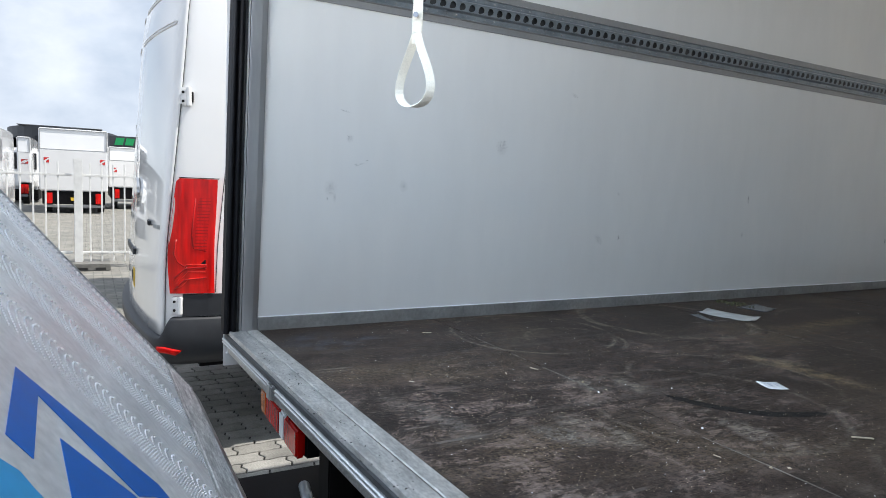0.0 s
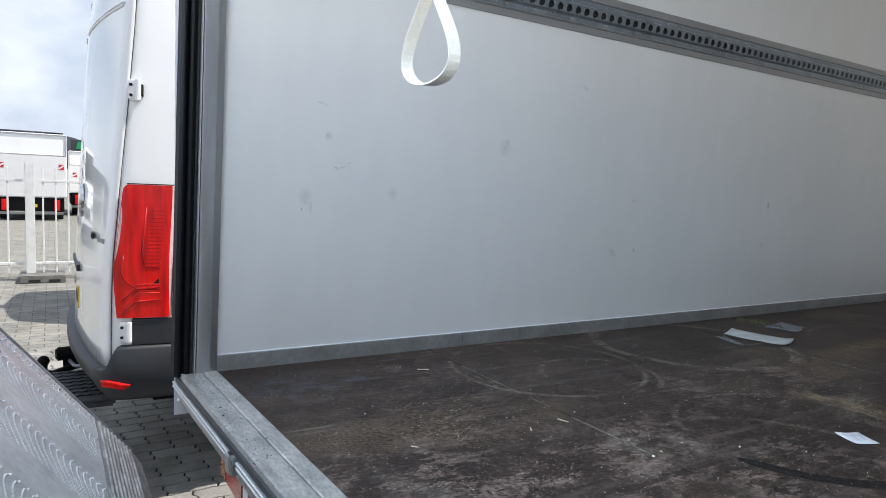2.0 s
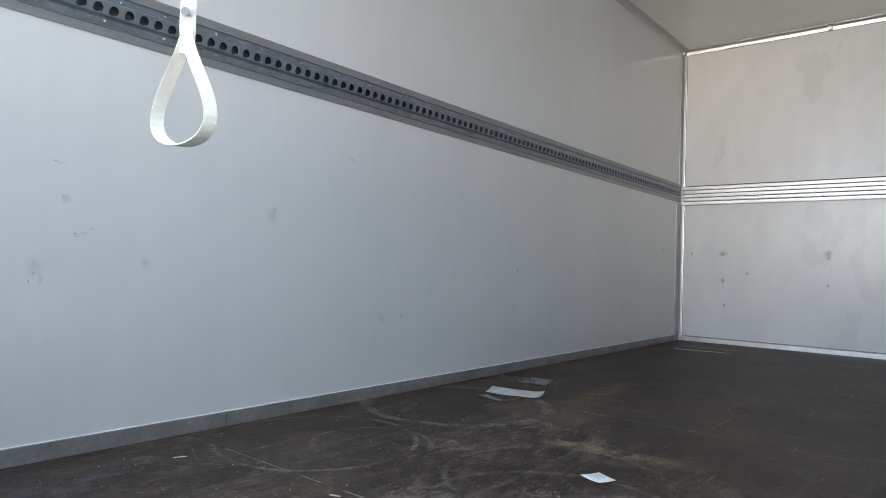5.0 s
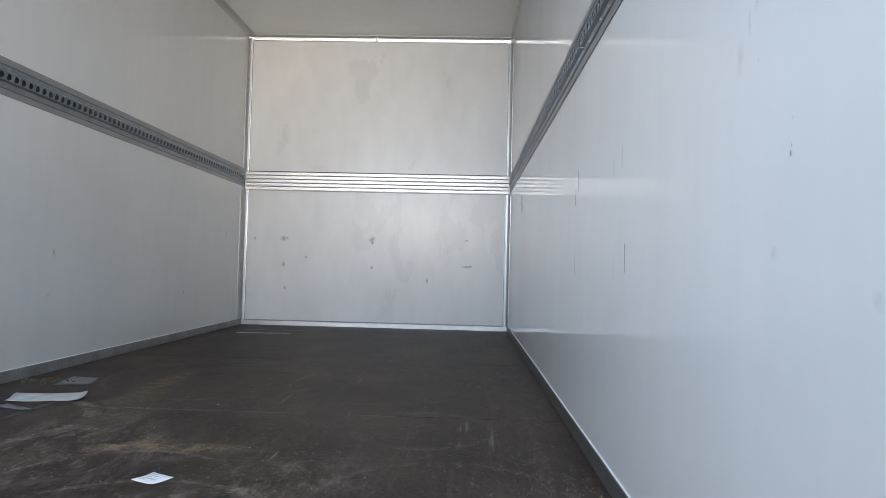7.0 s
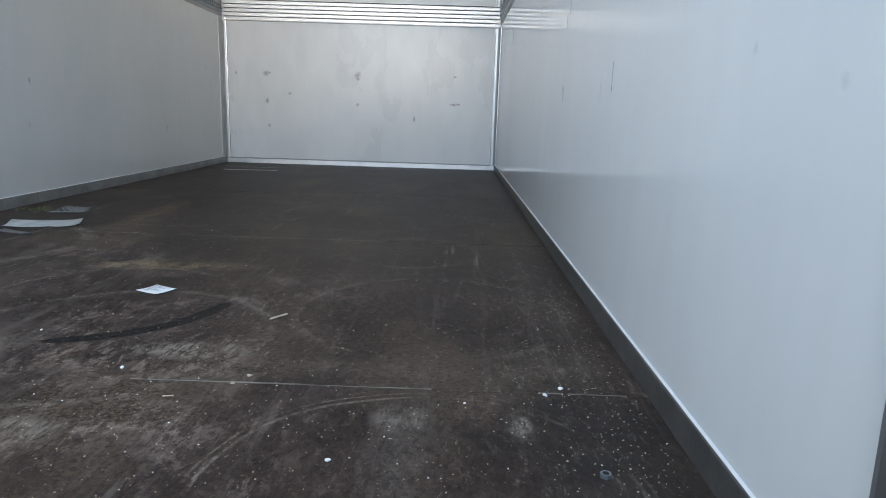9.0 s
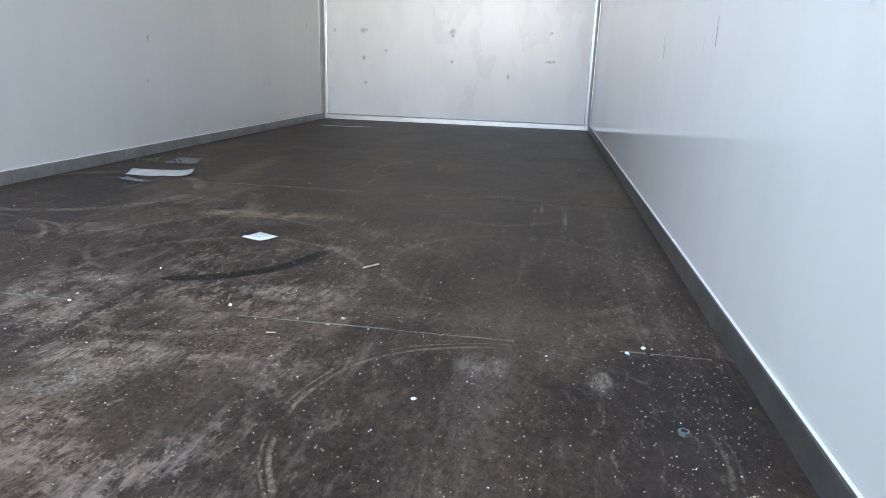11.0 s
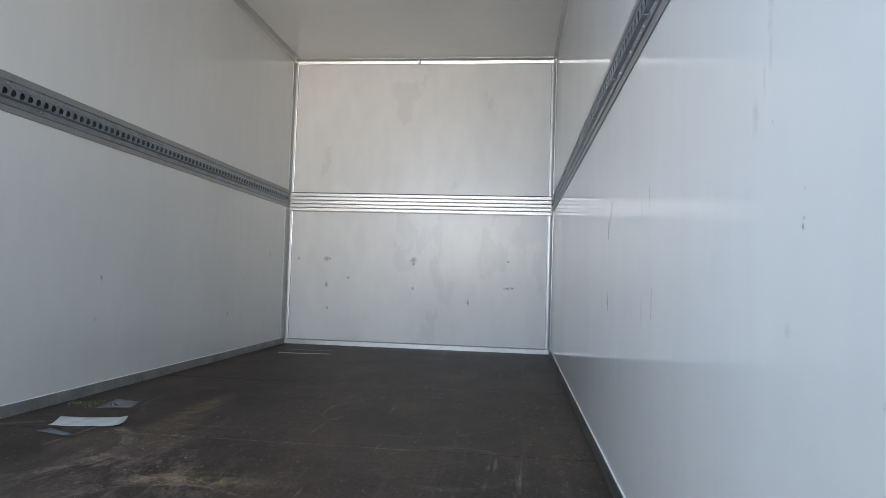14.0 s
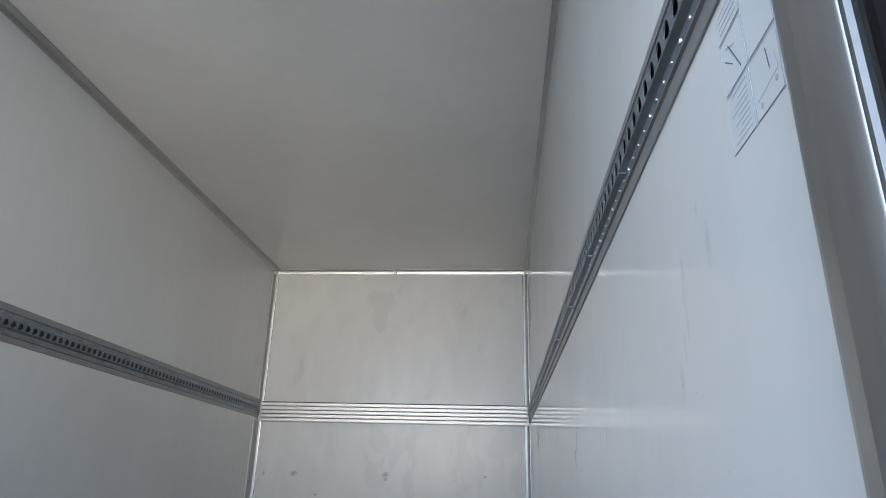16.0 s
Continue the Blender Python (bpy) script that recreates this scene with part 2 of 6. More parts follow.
def floor_material():
    """Dark phenolic board, worn by pallets: pale scuffs, rings from trolley wheels, dust and black tyre marks."""
    m = bpy.data.materials.new("worn_floor_board")
    m.use_nodes = True
    nt = m.node_tree
    L = nt.links.new
    b = nt.nodes["Principled BSDF"]
    geo = nt.nodes.new("ShaderNodeNewGeometry")
    pos = geo.outputs["Position"]

    def noise_at(scale, detail=5.0, stretch=None, turn=0.0, rough=0.6, dist=0.0):
        n = nt.nodes.new("ShaderNodeTexNoise")
        n.inputs["Scale"].default_value, n.inputs["Detail"].default_value = scale, detail
        n.inputs["Roughness"].default_value, n.inputs["Distortion"].default_value = rough, dist
        src = pos
        if stretch:
            mp = nt.nodes.new("ShaderNodeMapping")
            mp.inputs["Scale"].default_value = stretch
            mp.inputs["Rotation"].default_value = (0, 0, radians(turn))
            L(pos, mp.inputs["Vector"])
            src = mp.outputs["Vector"]
        L(src, n.inputs["Vector"])
        return n.outputs["Fac"]

    def rng(v, lo, hi, a=0.0, c=1.0):
        r = nt.nodes.new("ShaderNodeMapRange")
        for k, x in (("From Min", lo), ("From Max", hi), ("To Min", a), ("To Max", c)):
            r.inputs[k].default_value = x
        L(v, r.inputs["Value"])
        return r.outputs["Result"]

    def op(kind, a, c):
        n = nt.nodes.new("ShaderNodeMath")
        n.operation = kind
        for i, x in enumerate((a, c)):
            if isinstance(x, (int, float)):
                n.inputs[i].default_value = x
            else:
                L(x, n.inputs[i])
        return n.outputs[0]

    def blend(fac, a, c):
        n = nt.nodes.new("ShaderNodeMixRGB")
        L(fac, n.inputs["Fac"])
        for k, x in (("Color1", a), ("Color2", c)):
            if isinstance(x, tuple):
                n.inputs[k].default_value = (*x, 1)
            else:
                L(x, n.inputs[k])
        return n.outputs["Color"]

    near = nt.nodes.new("ShaderNodeSeparateXYZ")
    L(pos, near.inputs["Vector"])
    X, Y = near.outputs["X"], near.outputs["Y"]
    base = blend(rng(noise_at(2.4, 8.0, None, 0, 0.7), 0.35, 0.65), (0.0225, 0.0158, 0.0133), (0.0500, 0.0352, 0.0288))
    # grain of the board face
    grain = rng(noise_at(95, 12.0, (1, 0.55, 1), 10, 0.92), 0.42, 0.58, 0.40, 1.65)
    mul = nt.nodes.new("ShaderNodeVectorMath")
    mul.operation = "SCALE"
    L(base, mul.inputs[0])
    L(grain, mul.inputs["Scale"])
    col = mul.outputs["Vector"]
    # pale rubbed patches with ragged edges, drawn out along the way the load slides
    patches = rng(noise_at(2.0, 5.0, None, 0, 0.6, 0.5), 0.46, 0.60)
    corner = op("MULTIPLY", op("MULTIPLY", rng(X, 1.40, 1.60, 1.0, 0.0), rng(X, 0.45, 0.85, 0.3, 1.0)), rng(Y, 0.72, 0.98, 1.0, 0.0))
    patches = op("MAXIMUM", patches, op("MULTIPLY", corner, rng(noise_at(3.5, 6.0, None, 0, 0.7), 0.38, 0.52)))
    ragged = rng(noise_at(13.0, 15.0, (1, 0.55, 1), 10, 0.86), 0.515, 0.526)
    thread = rng(noise_at(70, 9.0, (1, 0.30, 1), 7, 0.85), 0.45, 0.55, 0.22, 1.0)
    thread2 = rng(noise_at(90, 9.0, (0.45, 1, 1), 12, 0.85), 0.47, 0.57, 0.0, 1.0)
    door = rng(Y, 0.6, 2.6, 1.0, 0.30)
    side = rng(X, 1.35, 1.62, 1.0, 0.30)
    scuff = op("MULTIPLY", op("MULTIPLY", op("MULTIPLY", patches, ragged), op("MAXIMUM", thread, thread2)), op("MULTIPLY", door, side))
    col = blend(op("MULTIPLY", scuff, 0.76), col, (0.268, 0.202, 0.170))
    # fine flecks where the face is rubbed through
    flecks = op("MULTIPLY", rng(noise_at(48, 12.0, (1, 0.35, 1), 14, 0.82), 0.555, 0.60), rng(noise_at(1.7, 4.0, None, 0, 0.6), 0.44, 0.60))
    col = blend(op("MULTIPLY", flecks, 0.7), col, (0.21, 0.175, 0.145))
    # long drag streaks
    drag = rng(noise_at(16, 6.0, (1, 0.045, 1), 14, 0.7), 0.55, 0.62)
    col = blend(op("MULTIPLY", op("MULTIPLY", drag, op("MULTIPLY", thread, door)), 0.24), col, (0.20, 0.168, 0.142))
    # single long scratches
    scratch = op("MULTIPLY", rng(noise_at(34, 3.0, (1, 0.035, 1), 20, 0.5), 0.66, 0.72), rng(noise_at(3.0, 3.0), 0.5, 0.6))
    col = blend(op("MULTIPLY", scratch, 0.6), col, (0.20, 0.18, 0.16))
    # brown wood dust, mostly by the side panel
    dust = op("MULTIPLY", rng(noise_at(1.5, 5.0, (1.6, 0.8, 1), -20), 0.50, 0.68), rng(noise_at(120, 9.0, None, 0, 0.8), 0.46, 0.56))
    col = blend(op("MULTIPLY", dust, 0.6), col, (0.17, 0.122, 0.075))
    # dark rubber smears
    smear = rng(noise_at(2.6, 8.0, (0.6, 1.4, 1), 35, 0.7), 0.60, 0.66)
    col = blend(op("MULTIPLY", smear, 0.6), col, (0.014, 0.013, 0.013))
    # wheel rings: centre x, y, radius, width
    warp = noise_at(2.5, 2.0)
    broken = op("MULTIPLY", rng(noise_at(7.0, 12.0, None, 0, 0.8), 0.46, 0.54), rng(noise_at(80, 8.0, None, 0, 0.8), 0.42, 0.56, 0.1, 1.0))
    flat = nt.nodes.new("ShaderNodeCombineXYZ")
    L(X, flat.inputs["X"])
    L(Y, flat.inputs["Y"])

    def ring(cx, cy, rad, wid, wobble):
        d = nt.nodes.new("ShaderNodeVectorMath")
        d.operation = "DISTANCE"
        L(flat.outputs["Vector"], d.inputs[0])
        d.inputs[1].default_value = (cx, cy, 0)
        off = op("ADD", d.outputs["Value"], op("MULTIPLY", op("SUBTRACT", warp, 0.5), wobble))
        return rng(op("ABSOLUTE", op("SUBTRACT", off, rad), 0.0), wid * 0.25, wid, 1.0, 0.0)

    def patch(cx, cy, a, c, turn, edge=0.45):
        mp = nt.nodes.new("ShaderNodeMapping")
        mp.vector_type = "TEXTURE"
        mp.inputs["Location"].default_value = (cx, cy, 0)
        mp.inputs["Rotation"].default_value = (0, 0, radians(turn))
        mp.inputs["Scale"].default_value = (a, c, 1)
        L(flat.outputs["Vector"], mp.inputs["Vector"])
        ln = nt.nodes.new("ShaderNodeVectorMath")
        ln.operation = "LENGTH"
        L(mp.outputs["Vector"], ln.inputs[0])
        return rng(ln.outputs["Value"], edge, 1.0, 1.0, 0.0)

    for cx, cy, rad, wid, amt in ((1.737, 1.071, 0.293, 0.014, 0.20), (1.737, 1.071, 0.285, 0.005, 0.25), (1.746, 0.368, 0.266, 0.005, 0.75), (1.746, 0.372, 0.278, 0.003, 0.5), (1.004, 1.094, 0.277, 0.012, 0.45),
                                  (0.287, 1.607, 0.349, 0.020, 0.7), (0.287, 1.607, 0.330, 0.008, 0.6), (0.319, 0.906, 0.292, 0.012, 0.6), (0.456, 0.994, 0.173, 0.012, 0.5), (1.648, 1.694, 0.211, 0.022, 0.22),
                                  (0.75, 2.45, 0.45, 0.014, 0.3), (1.45, 2.40, 0.38, 0.010, 0.3), (1.13, 0.86, 0.30, 0.014, 0.4)):
        col = blend(op("MULTIPLY", op("MULTIPLY", ring(cx, cy, rad, wid, 0.035), broken), amt), col, (0.25, 0.21, 0.165))
    # rubbed places inside the wheel rings, and bands of tan wood dust swept together
    for cx, cy, a_, c_, turn, amt, tint in ((1.72, 0.45, 0.06, 0.17, 0, 0.55, (0.17, 0.148, 0.125)), (1.88, 0.54, 0.03, 0.06, 0, 0.6, (0.22, 0.19, 0.155)), (1.03, 1.415, 0.27, 0.055, 3, 1.0, (0.30, 0.215, 0.125)),
                                            (0.90, 1.42, 0.14, 0.05, 35, 0.9, (0.28, 0.21, 0.135)), (0.575, 2.30, 0.07, 0.42, 2, 0.95, (0.24, 0.165, 0.085)), (0.60, 2.0, 0.10, 0.2, -20, 0.5, (0.17, 0.12, 0.07)),
                                            (1.92, 0.76, 0.18, 0.14, 0, 0.65, (0.16, 0.128, 0.095)), (1.62, 0.74, 0.2, 0.05, 0, 0.5, (0.17, 0.14, 0.11)), (0.41, 0.78, 0.07, 0.10, 20, 0.6, (0.17, 0.135, 0.10)),
                                            (0.97, 0.185, 0.16, 0.05, 8, 0.7, (0.21, 0.19, 0.165)), (0.83, 0.135, 0.12, 0.05, 0, 0.6, (0.20, 0.17, 0.14)), (1.15, 0.385, 0.09, 0.05, 30, 0.9, (0.33, 0.30, 0.265)),
                                            (0.94, 0.79, 0.10, 0.06, 10, 0.7, (0.22, 0.19, 0.16)), (0.87, 0.67, 0.10, 0.05, 0, 0.8, (0.30, 0.26, 0.22))):
        mottle = op("MULTIPLY", rng(noise_at(26, 12.0, (1, 0.7, 1), 20, 0.85), 0.44, 0.56), rng(noise_at(150, 6.0, None, 0, 0.8), 0.42, 0.58, 0.15, 1.0))
        col = blend(op("MULTIPLY", op("MULTIPLY", patch(cx, cy, a_, c_, turn, 0.25), mottle), amt), col, tint)
    # the black skid mark, a quarter of a circle
    quarter = rng(op("SUBTRACT", op("MULTIPLY", op("SUBTRACT", X, 1.004), 0.74), op("MULTIPLY", op("SUBTRACT", Y, 1.09), 0.67)), 0.19, 0.225)
    skid = rng(op("MULTIPLY", ring(1.004, 1.09, 0.270, 0.026, 0.02), op("MULTIPLY", quarter, rng(noise_at(30, 8.0, None, 0, 0.8), 0.34, 0.44))), 0.30, 0.50)
    col = blend(op("MULTIPLY", skid, 0.92), col, (0.009, 0.009, 0.0095))
    skid = op("MULTIPLY", ring(0.25, 1.59, 0.425, 0.012, 0.06), broken)
    col = blend(op("MULTIPLY", skid, 0.9), col, (0.010, 0.010, 0.0105))
    # bluish film of spilt sealant by the left post
    spill = op("MULTIPLY", rng(noise_at(14, 8.0, None, 0, 0.7), 0.45, 0.6), op("MAXIMUM", patch(0.22, 0.15, 0.16, 0.16, 0, 0.3), patch(0.215, 0.30, 0.03, 0.12, 0, 0.3)))
    col = blend(op("MULTIPLY", spill, 0.38), col, (0.10, 0.115, 0.15))
    # a darker, smoother stretch of board by the kick rail
    dull = op("MULTIPLY", op("MULTIPLY", rng(op("ADD", X, op("MULTIPLY", warp, 0.05)), 1.890, 1.945), rng(op("ADD", Y, op("MULTIPLY", warp, 0.04)), 0.650, 0.672, 1.0, 0.0)), 0.42)
    col = blend(dull, col, (0.0230, 0.0205, 0.0195))
    for cx, cy, a_, c_, turn, amt, tint in ((1.878, 0.557, 0.022, 0.045, 0, 0.9, (0.27, 0.235, 0.195)), (1.71, 0.56, 0.055, 0.055, 10, 0.7, (0.20, 0.17, 0.14)), (1.33, 0.795, 0.10, 0.055, 0, 0.8, (0.26, 0.215, 0.18)),
                                            (1.25, 0.80, 0.07, 0.04, 15, 0.6, (0.22, 0.185, 0.15)), (0.92, 0.79, 0.09, 0.04, -20, 0.8, (0.25, 0.205, 0.165)), (1.15, 0.47, 0.14, 0.06, 10, 0.8, (0.24, 0.20, 0.165))):
        streak = op("MULTIPLY", rng(noise_at(60, 12.0, (1, 0.3, 1), 16, 0.85), 0.45, 0.54), rng(noise_at(9, 8.0, None, 0, 0.7), 0.40, 0.52))
        col = blend(op("MULTIPLY", op("MULTIPLY", patch(cx, cy, a_, c_, turn, 0.5), streak), amt), col, tint)
    # speckle of grit, thicker along the sill and the right kick rail
    thick = op("MAXIMUM", rng(Y, 0.1, 0.75, 1.0, 0.25), rng(X, 1.65, 2.05, 0.0, 1.0))
    vor = nt.nodes.new("ShaderNodeTexVoronoi")
    vor.inputs["Scale"].default_value = 240.0
    L(pos, vor.inputs["Vector"])
    speck = op("MULTIPLY", rng(vor.outputs["Distance"], 0.14, 0.24, 1.0, 0.0), rng(noise_at(40, 8.0, None, 0, 0.8), 0.50, 0.58))
    col = blend(op("MULTIPLY", op("MULTIPLY", speck, thick), 0.6), col, (0.22, 0.18, 0.135))
    L(col, b.inputs["Base Color"])
    L(rng(scuff, 0.0, 0.6, 0.50, 0.8), b.inputs["Roughness"])
    b.inputs["Specular IOR Level"].default_value = 0.12
    bp = nt.nodes.new("ShaderNodeBump")
    bp.inputs["Strength"].default_value, bp.inputs["Distance"].default_value = 0.5, 0.002
    L(noise_at(110, 7.0, (1, 0.7, 1), 10, 0.7), bp.inputs["Height"])
    L(bp.outputs["Normal"], b.inputs["Normal"])
    return m


M_FLOOR = floor_material()


def paving_material(name, joints):
    m = material(name, (0.33, 0.32, 0.295), 0.9, vary=0.2, scale=5, bump=0.4, bump_scale=150, fine=0.3, fine_scale=120, random_tint=0.0 if joints else 0.2)
    if joints:
        nt = m.node_tree
        b = nt.nodes["Principled BSDF"]
        old = b.inputs["Base Color"].links[0].from_socket
        geo = nt.nodes.new("ShaderNodeNewGeometry")
        mp = nt.nodes.new("ShaderNodeMapping")
        mp.inputs["Rotation"].default_value = (0, 0, radians(90))
        br = nt.nodes.new("ShaderNodeTexBrick")
        for k, v in (("Scale", 1.0), ("Brick Width", 0.225), ("Row Height", 0.1125), ("Mortar Size", 0.005), ("Mortar Smooth", 0.3)):
            br.inputs[k].default_value = v
        br.inputs["Color1"].default_value = (1.08, 1.06, 1.0, 1)
        br.inputs["Color2"].default_value = (0.85, 0.86, 0.86, 1)
        br.inputs["Mortar"].default_value = (0.3, 0.3, 0.29, 1)
        mx = nt.nodes.new("ShaderNodeMixRGB")
        mx.blend_type = "MULTIPLY"
        mx.inputs["Fac"].default_value = 1.0
        nt.links.new(geo.outputs["Position"], mp.inputs["Vector"])
        nt.links.new(mp.outputs["Vector"], br.inputs["Vector"])
        nt.links.new(old, mx.inputs["Color1"])
        nt.links.new(br.outputs["Color"], mx.inputs["Color2"])
        nt.links.new(mx.outputs["Color"], b.inputs["Base Color"])
    return m


M_PAVING = paving_material("concrete_paving", True)
M_BLOCK = paving_material("concrete_block", False)


def scuff_material(name, strength):
    """Thin dirt rubbed on a panel: see-through but for a ragged patch in the middle."""
    m = bpy.data.materials.new(name)
    m.use_nodes = True
    nt = m.node_tree
    b = nt.nodes["Principled BSDF"]
    b.inputs["Base Color"].default_value = (0.20, 0.17, 0.13, 1)
    b.inputs["Roughness"].default_value = 0.7
    tc = nt.nodes.new("ShaderNodeTexCoord")
    gr = nt.nodes.new("ShaderNodeTexGradient")
    gr.gradient_type = "SPHERICAL"
    no = nt.nodes.new("ShaderNodeTexNoise")
    no.inputs["Scale"].default_value, no.inputs["Detail"].default_value = 110.0, 9.0
    no.inputs["Roughness"].default_value = 0.72
    geo = nt.nodes.new("ShaderNodeNewGeometry")
    mul = nt.nodes.new("ShaderNodeMath")
    mul.operation = "MULTIPLY"
    rg = nt.nodes.new("ShaderNodeMapRange")
    for k, v in (("From Min", 0.18), ("From Max", 0.52), ("To Max", strength)):
        rg.inputs[k].default_value = v
    nt.links.new(tc.outputs["UV"], gr.inputs["Vector"])
    nt.links.new(geo.outputs["Position"], no.inputs["Vector"])
    nt.links.new(gr.outputs["Fac"], mul.inputs[0])
    nt.links.new(no.outputs["Fac"], mul.inputs[1])
    nt.links.new(mul.outputs[0], rg.inputs["Value"])
    nt.links.new(rg.outputs["Result"], b.inputs["Alpha"])
    return m


M_SCUFF = scuff_material("rubbed_dirt", 0.17)
M_RUST = scuff_material("rust_drip", 0.13)
M_RUST.node_tree.nodes["Principled BSDF"].inputs["Base Color"].default_value = (0.36, 0.22, 0.10, 1)
M_SCUFF_PALE = scuff_material("rubbed_dirt_pale", 0.14)
M_SCUFF_DARK = scuff_material("rubbed_dirt_dark", 0.5)

# ---------------- mesh helpers ----------------


def obj(name, bm, mat, parent=None, label="", smooth=False):
    me = bpy.data.meshes.new(name)
    bmesh.ops.recalc_face_normals(bm, faces=bm.faces)
    if smooth:
        for f in bm.faces:
            f.smooth = True
    bm.to_mesh(me)
    bm.free()
    me.materials.append(mat)
    ob = new(name, me)
    if parent:
        ob.parent = parent
    if label:
        tagged(ob, label)
    return ob


def part(name, bm, mat, parent, label="", smooth=False):
    return obj(name, bm, mat, parent, label, smooth)


def thing(name, label, category, group="", kind="", at=(0, 0, 0)):
    e = new(name)
    e.location = at
    e.empty_display_size = 0.05
    return tagged(e, label, category, group, kind)


def box(x0, x1, y0, y1, z0, z1, bevel=0.0, seg=2, bm=None):
    own = bmesh.new()
    bmesh.ops.create_cube(own, size=1.0)
    for v in own.verts:
        v.co = Vector(((x0 + x1) / 2 + v.co.x * (x1 - x0), (y0 + y1) / 2 + v.co.y * (y1 - y0), (z0 + z1) / 2 + v.co.z * (z1 - z0)))
    if bevel:
        bmesh.ops.bevel(own, geom=own.edges[:], offset=bevel, segments=seg, affect="EDGES")
    if bm is None:
        return own
    return merge(bm, own)


def merge(bm, own, m=None):
    """Adds own to bm, moved by m."""
    if m is not None:
        bmesh.ops.transform(own, matrix=m, verts=own.verts)
    me = bpy.data.meshes.new("tmp")
    own.to_mesh(me)
    own.free()
    bm.from_mesh(me)
    bpy.data.meshes.remove(me)
    return bm


def cyl(r, h, seg=20, r2=None, bevel=0.0):
    bm = bmesh.new()
    bmesh.ops.create_cone(bm, cap_ends=True, segments=seg, radius1=r, radius2=r if r2 is None else r2, depth=h)
    if bevel:
        rim = [e for e in bm.edges if abs(e.verts[0].co.z - e.verts[1].co.z) < 1e-6]
        bmesh.ops.bevel(bm, geom=rim, offset=bevel, segments=2, affect="EDGES")
    return bm


def moved(bm, m):
    bmesh.ops.transform(bm, matrix=m, verts=bm.verts)
    return bm


def extrude(profile, axis, a, b, bevel=0.0):
    """A closed outline, given in the two other axes in order, drawn along an axis from a to b."""
    bm = bmesh.new()

    def at(p, t):
        return Vector((t, p[0], p[1]) if axis == "x" else (p[0], t, p[1]) if axis == "y" else (p[0], p[1], t))

    lo = [bm.verts.new(at(p, a)) for p in profile]
    hi = [bm.verts.new(at(p, b)) for p in profile]
    n = len(profile)
    bm.faces.new(lo)
    bm.faces.new(hi[::-1])
    for i in range(n):
        bm.faces.new((lo[i], hi[i], hi[(i + 1) % n], lo[(i + 1) % n]))
    if bevel:
        bmesh.ops.recalc_face_normals(bm, faces=bm.faces)
        bmesh.ops.bevel(bm, geom=bm.edges[:], offset=bevel, segments=2, affect="EDGES")
    return bm


def tube(points, r, seg=10):
    """A round bar along points."""
    bm = bmesh.new()
    rings = []
    for i, p in enumerate(points):
        p = Vector(p)
        d = (Vector(points[min(i + 1, len(points) - 1)]) - Vector(points[max(i - 1, 0)])).normalized()
        u = d.orthogonal().normalized()
        if rings:
            u = (last - d * last.dot(d)).normalized()
        last = u
        w = d.cross(u)
        rings.append([bm.verts.new(p + (u * math.cos(2 * math.pi * k / seg) + w * math.sin(2 * math.pi * k / seg)) * r) for k in range(seg)])
    for a, c in zip(rings, rings[1:]):
        for k in range(seg):
            bm.faces.new((a[k], a[(k + 1) % seg], c[(k + 1) % seg], c[k]))
    bm.faces.new(rings[0][::-1])
    bm.faces.new(rings[-1])
    return bm


def ribbon(points, side, width, thick):
    """A flat band along points, as wide as side*width."""
    bm = bmesh.new()
    rows = []
    for i, p in enumerate(points):
        p = Vector(p)
        d = (Vector(points[min(i + 1, len(points) - 1)]) - Vector(points[max(i - 1, 0)])).normalized()
        s = Vector(side)
        s = (s - d * s.dot(d)).normalized()
        n = d.cross(s)
        rows.append([bm.verts.new(p + s * a * width / 2 + n * c * thick / 2) for a, c in ((-1, -1), (1, -1), (1, 1), (-1, 1))])
    for a, c in zip(rows, rows[1:]):
        for k in range(4):
            bm.faces.new((a[k], a[(k + 1) % 4], c[(k + 1) % 4], c[k]))
    bm.faces.new(rows[0][::-1])
    bm.faces.new(rows[-1])
    return bm


def plank(ob_name, mat, parent, *a, bevel=0.002, label=""):
    return part(ob_name, box(*a, bevel=bevel), mat, parent, label)

# ---------------- the cargo box ----------------
W, L, H = 2.10, 4.816, 2.294      # inside width, length, height
GROUND = -0.93
T = 0.045                         # wall thickness

wall_left = tagged(obj("wall_left", box(-T, 0, 0, L, -0.06, H), M_PANEL), "white glossy composite side panel with rubbed dirt marks", "wall", kind="structure")
wall_right = tagged(obj("wall_right", box(W, W + T, 0.08, L, -0.06, H), M_PANEL), "white glossy composite side panel, faintly scuffed", "wall", kind="structure")
wall_back = tagged(obj("wall_back", box(-T, W + T, L, L + T, -0.06, H), M_BACK), "white glossy front bulkhead panel with grey rub marks", "wall", kind="structure")
ceiling = tagged(obj("ceiling", box(-T, W + T, -0.11, L + T, H, H + T), M_PANEL), "smooth white composite roof panel", "ceiling", kind="structure")

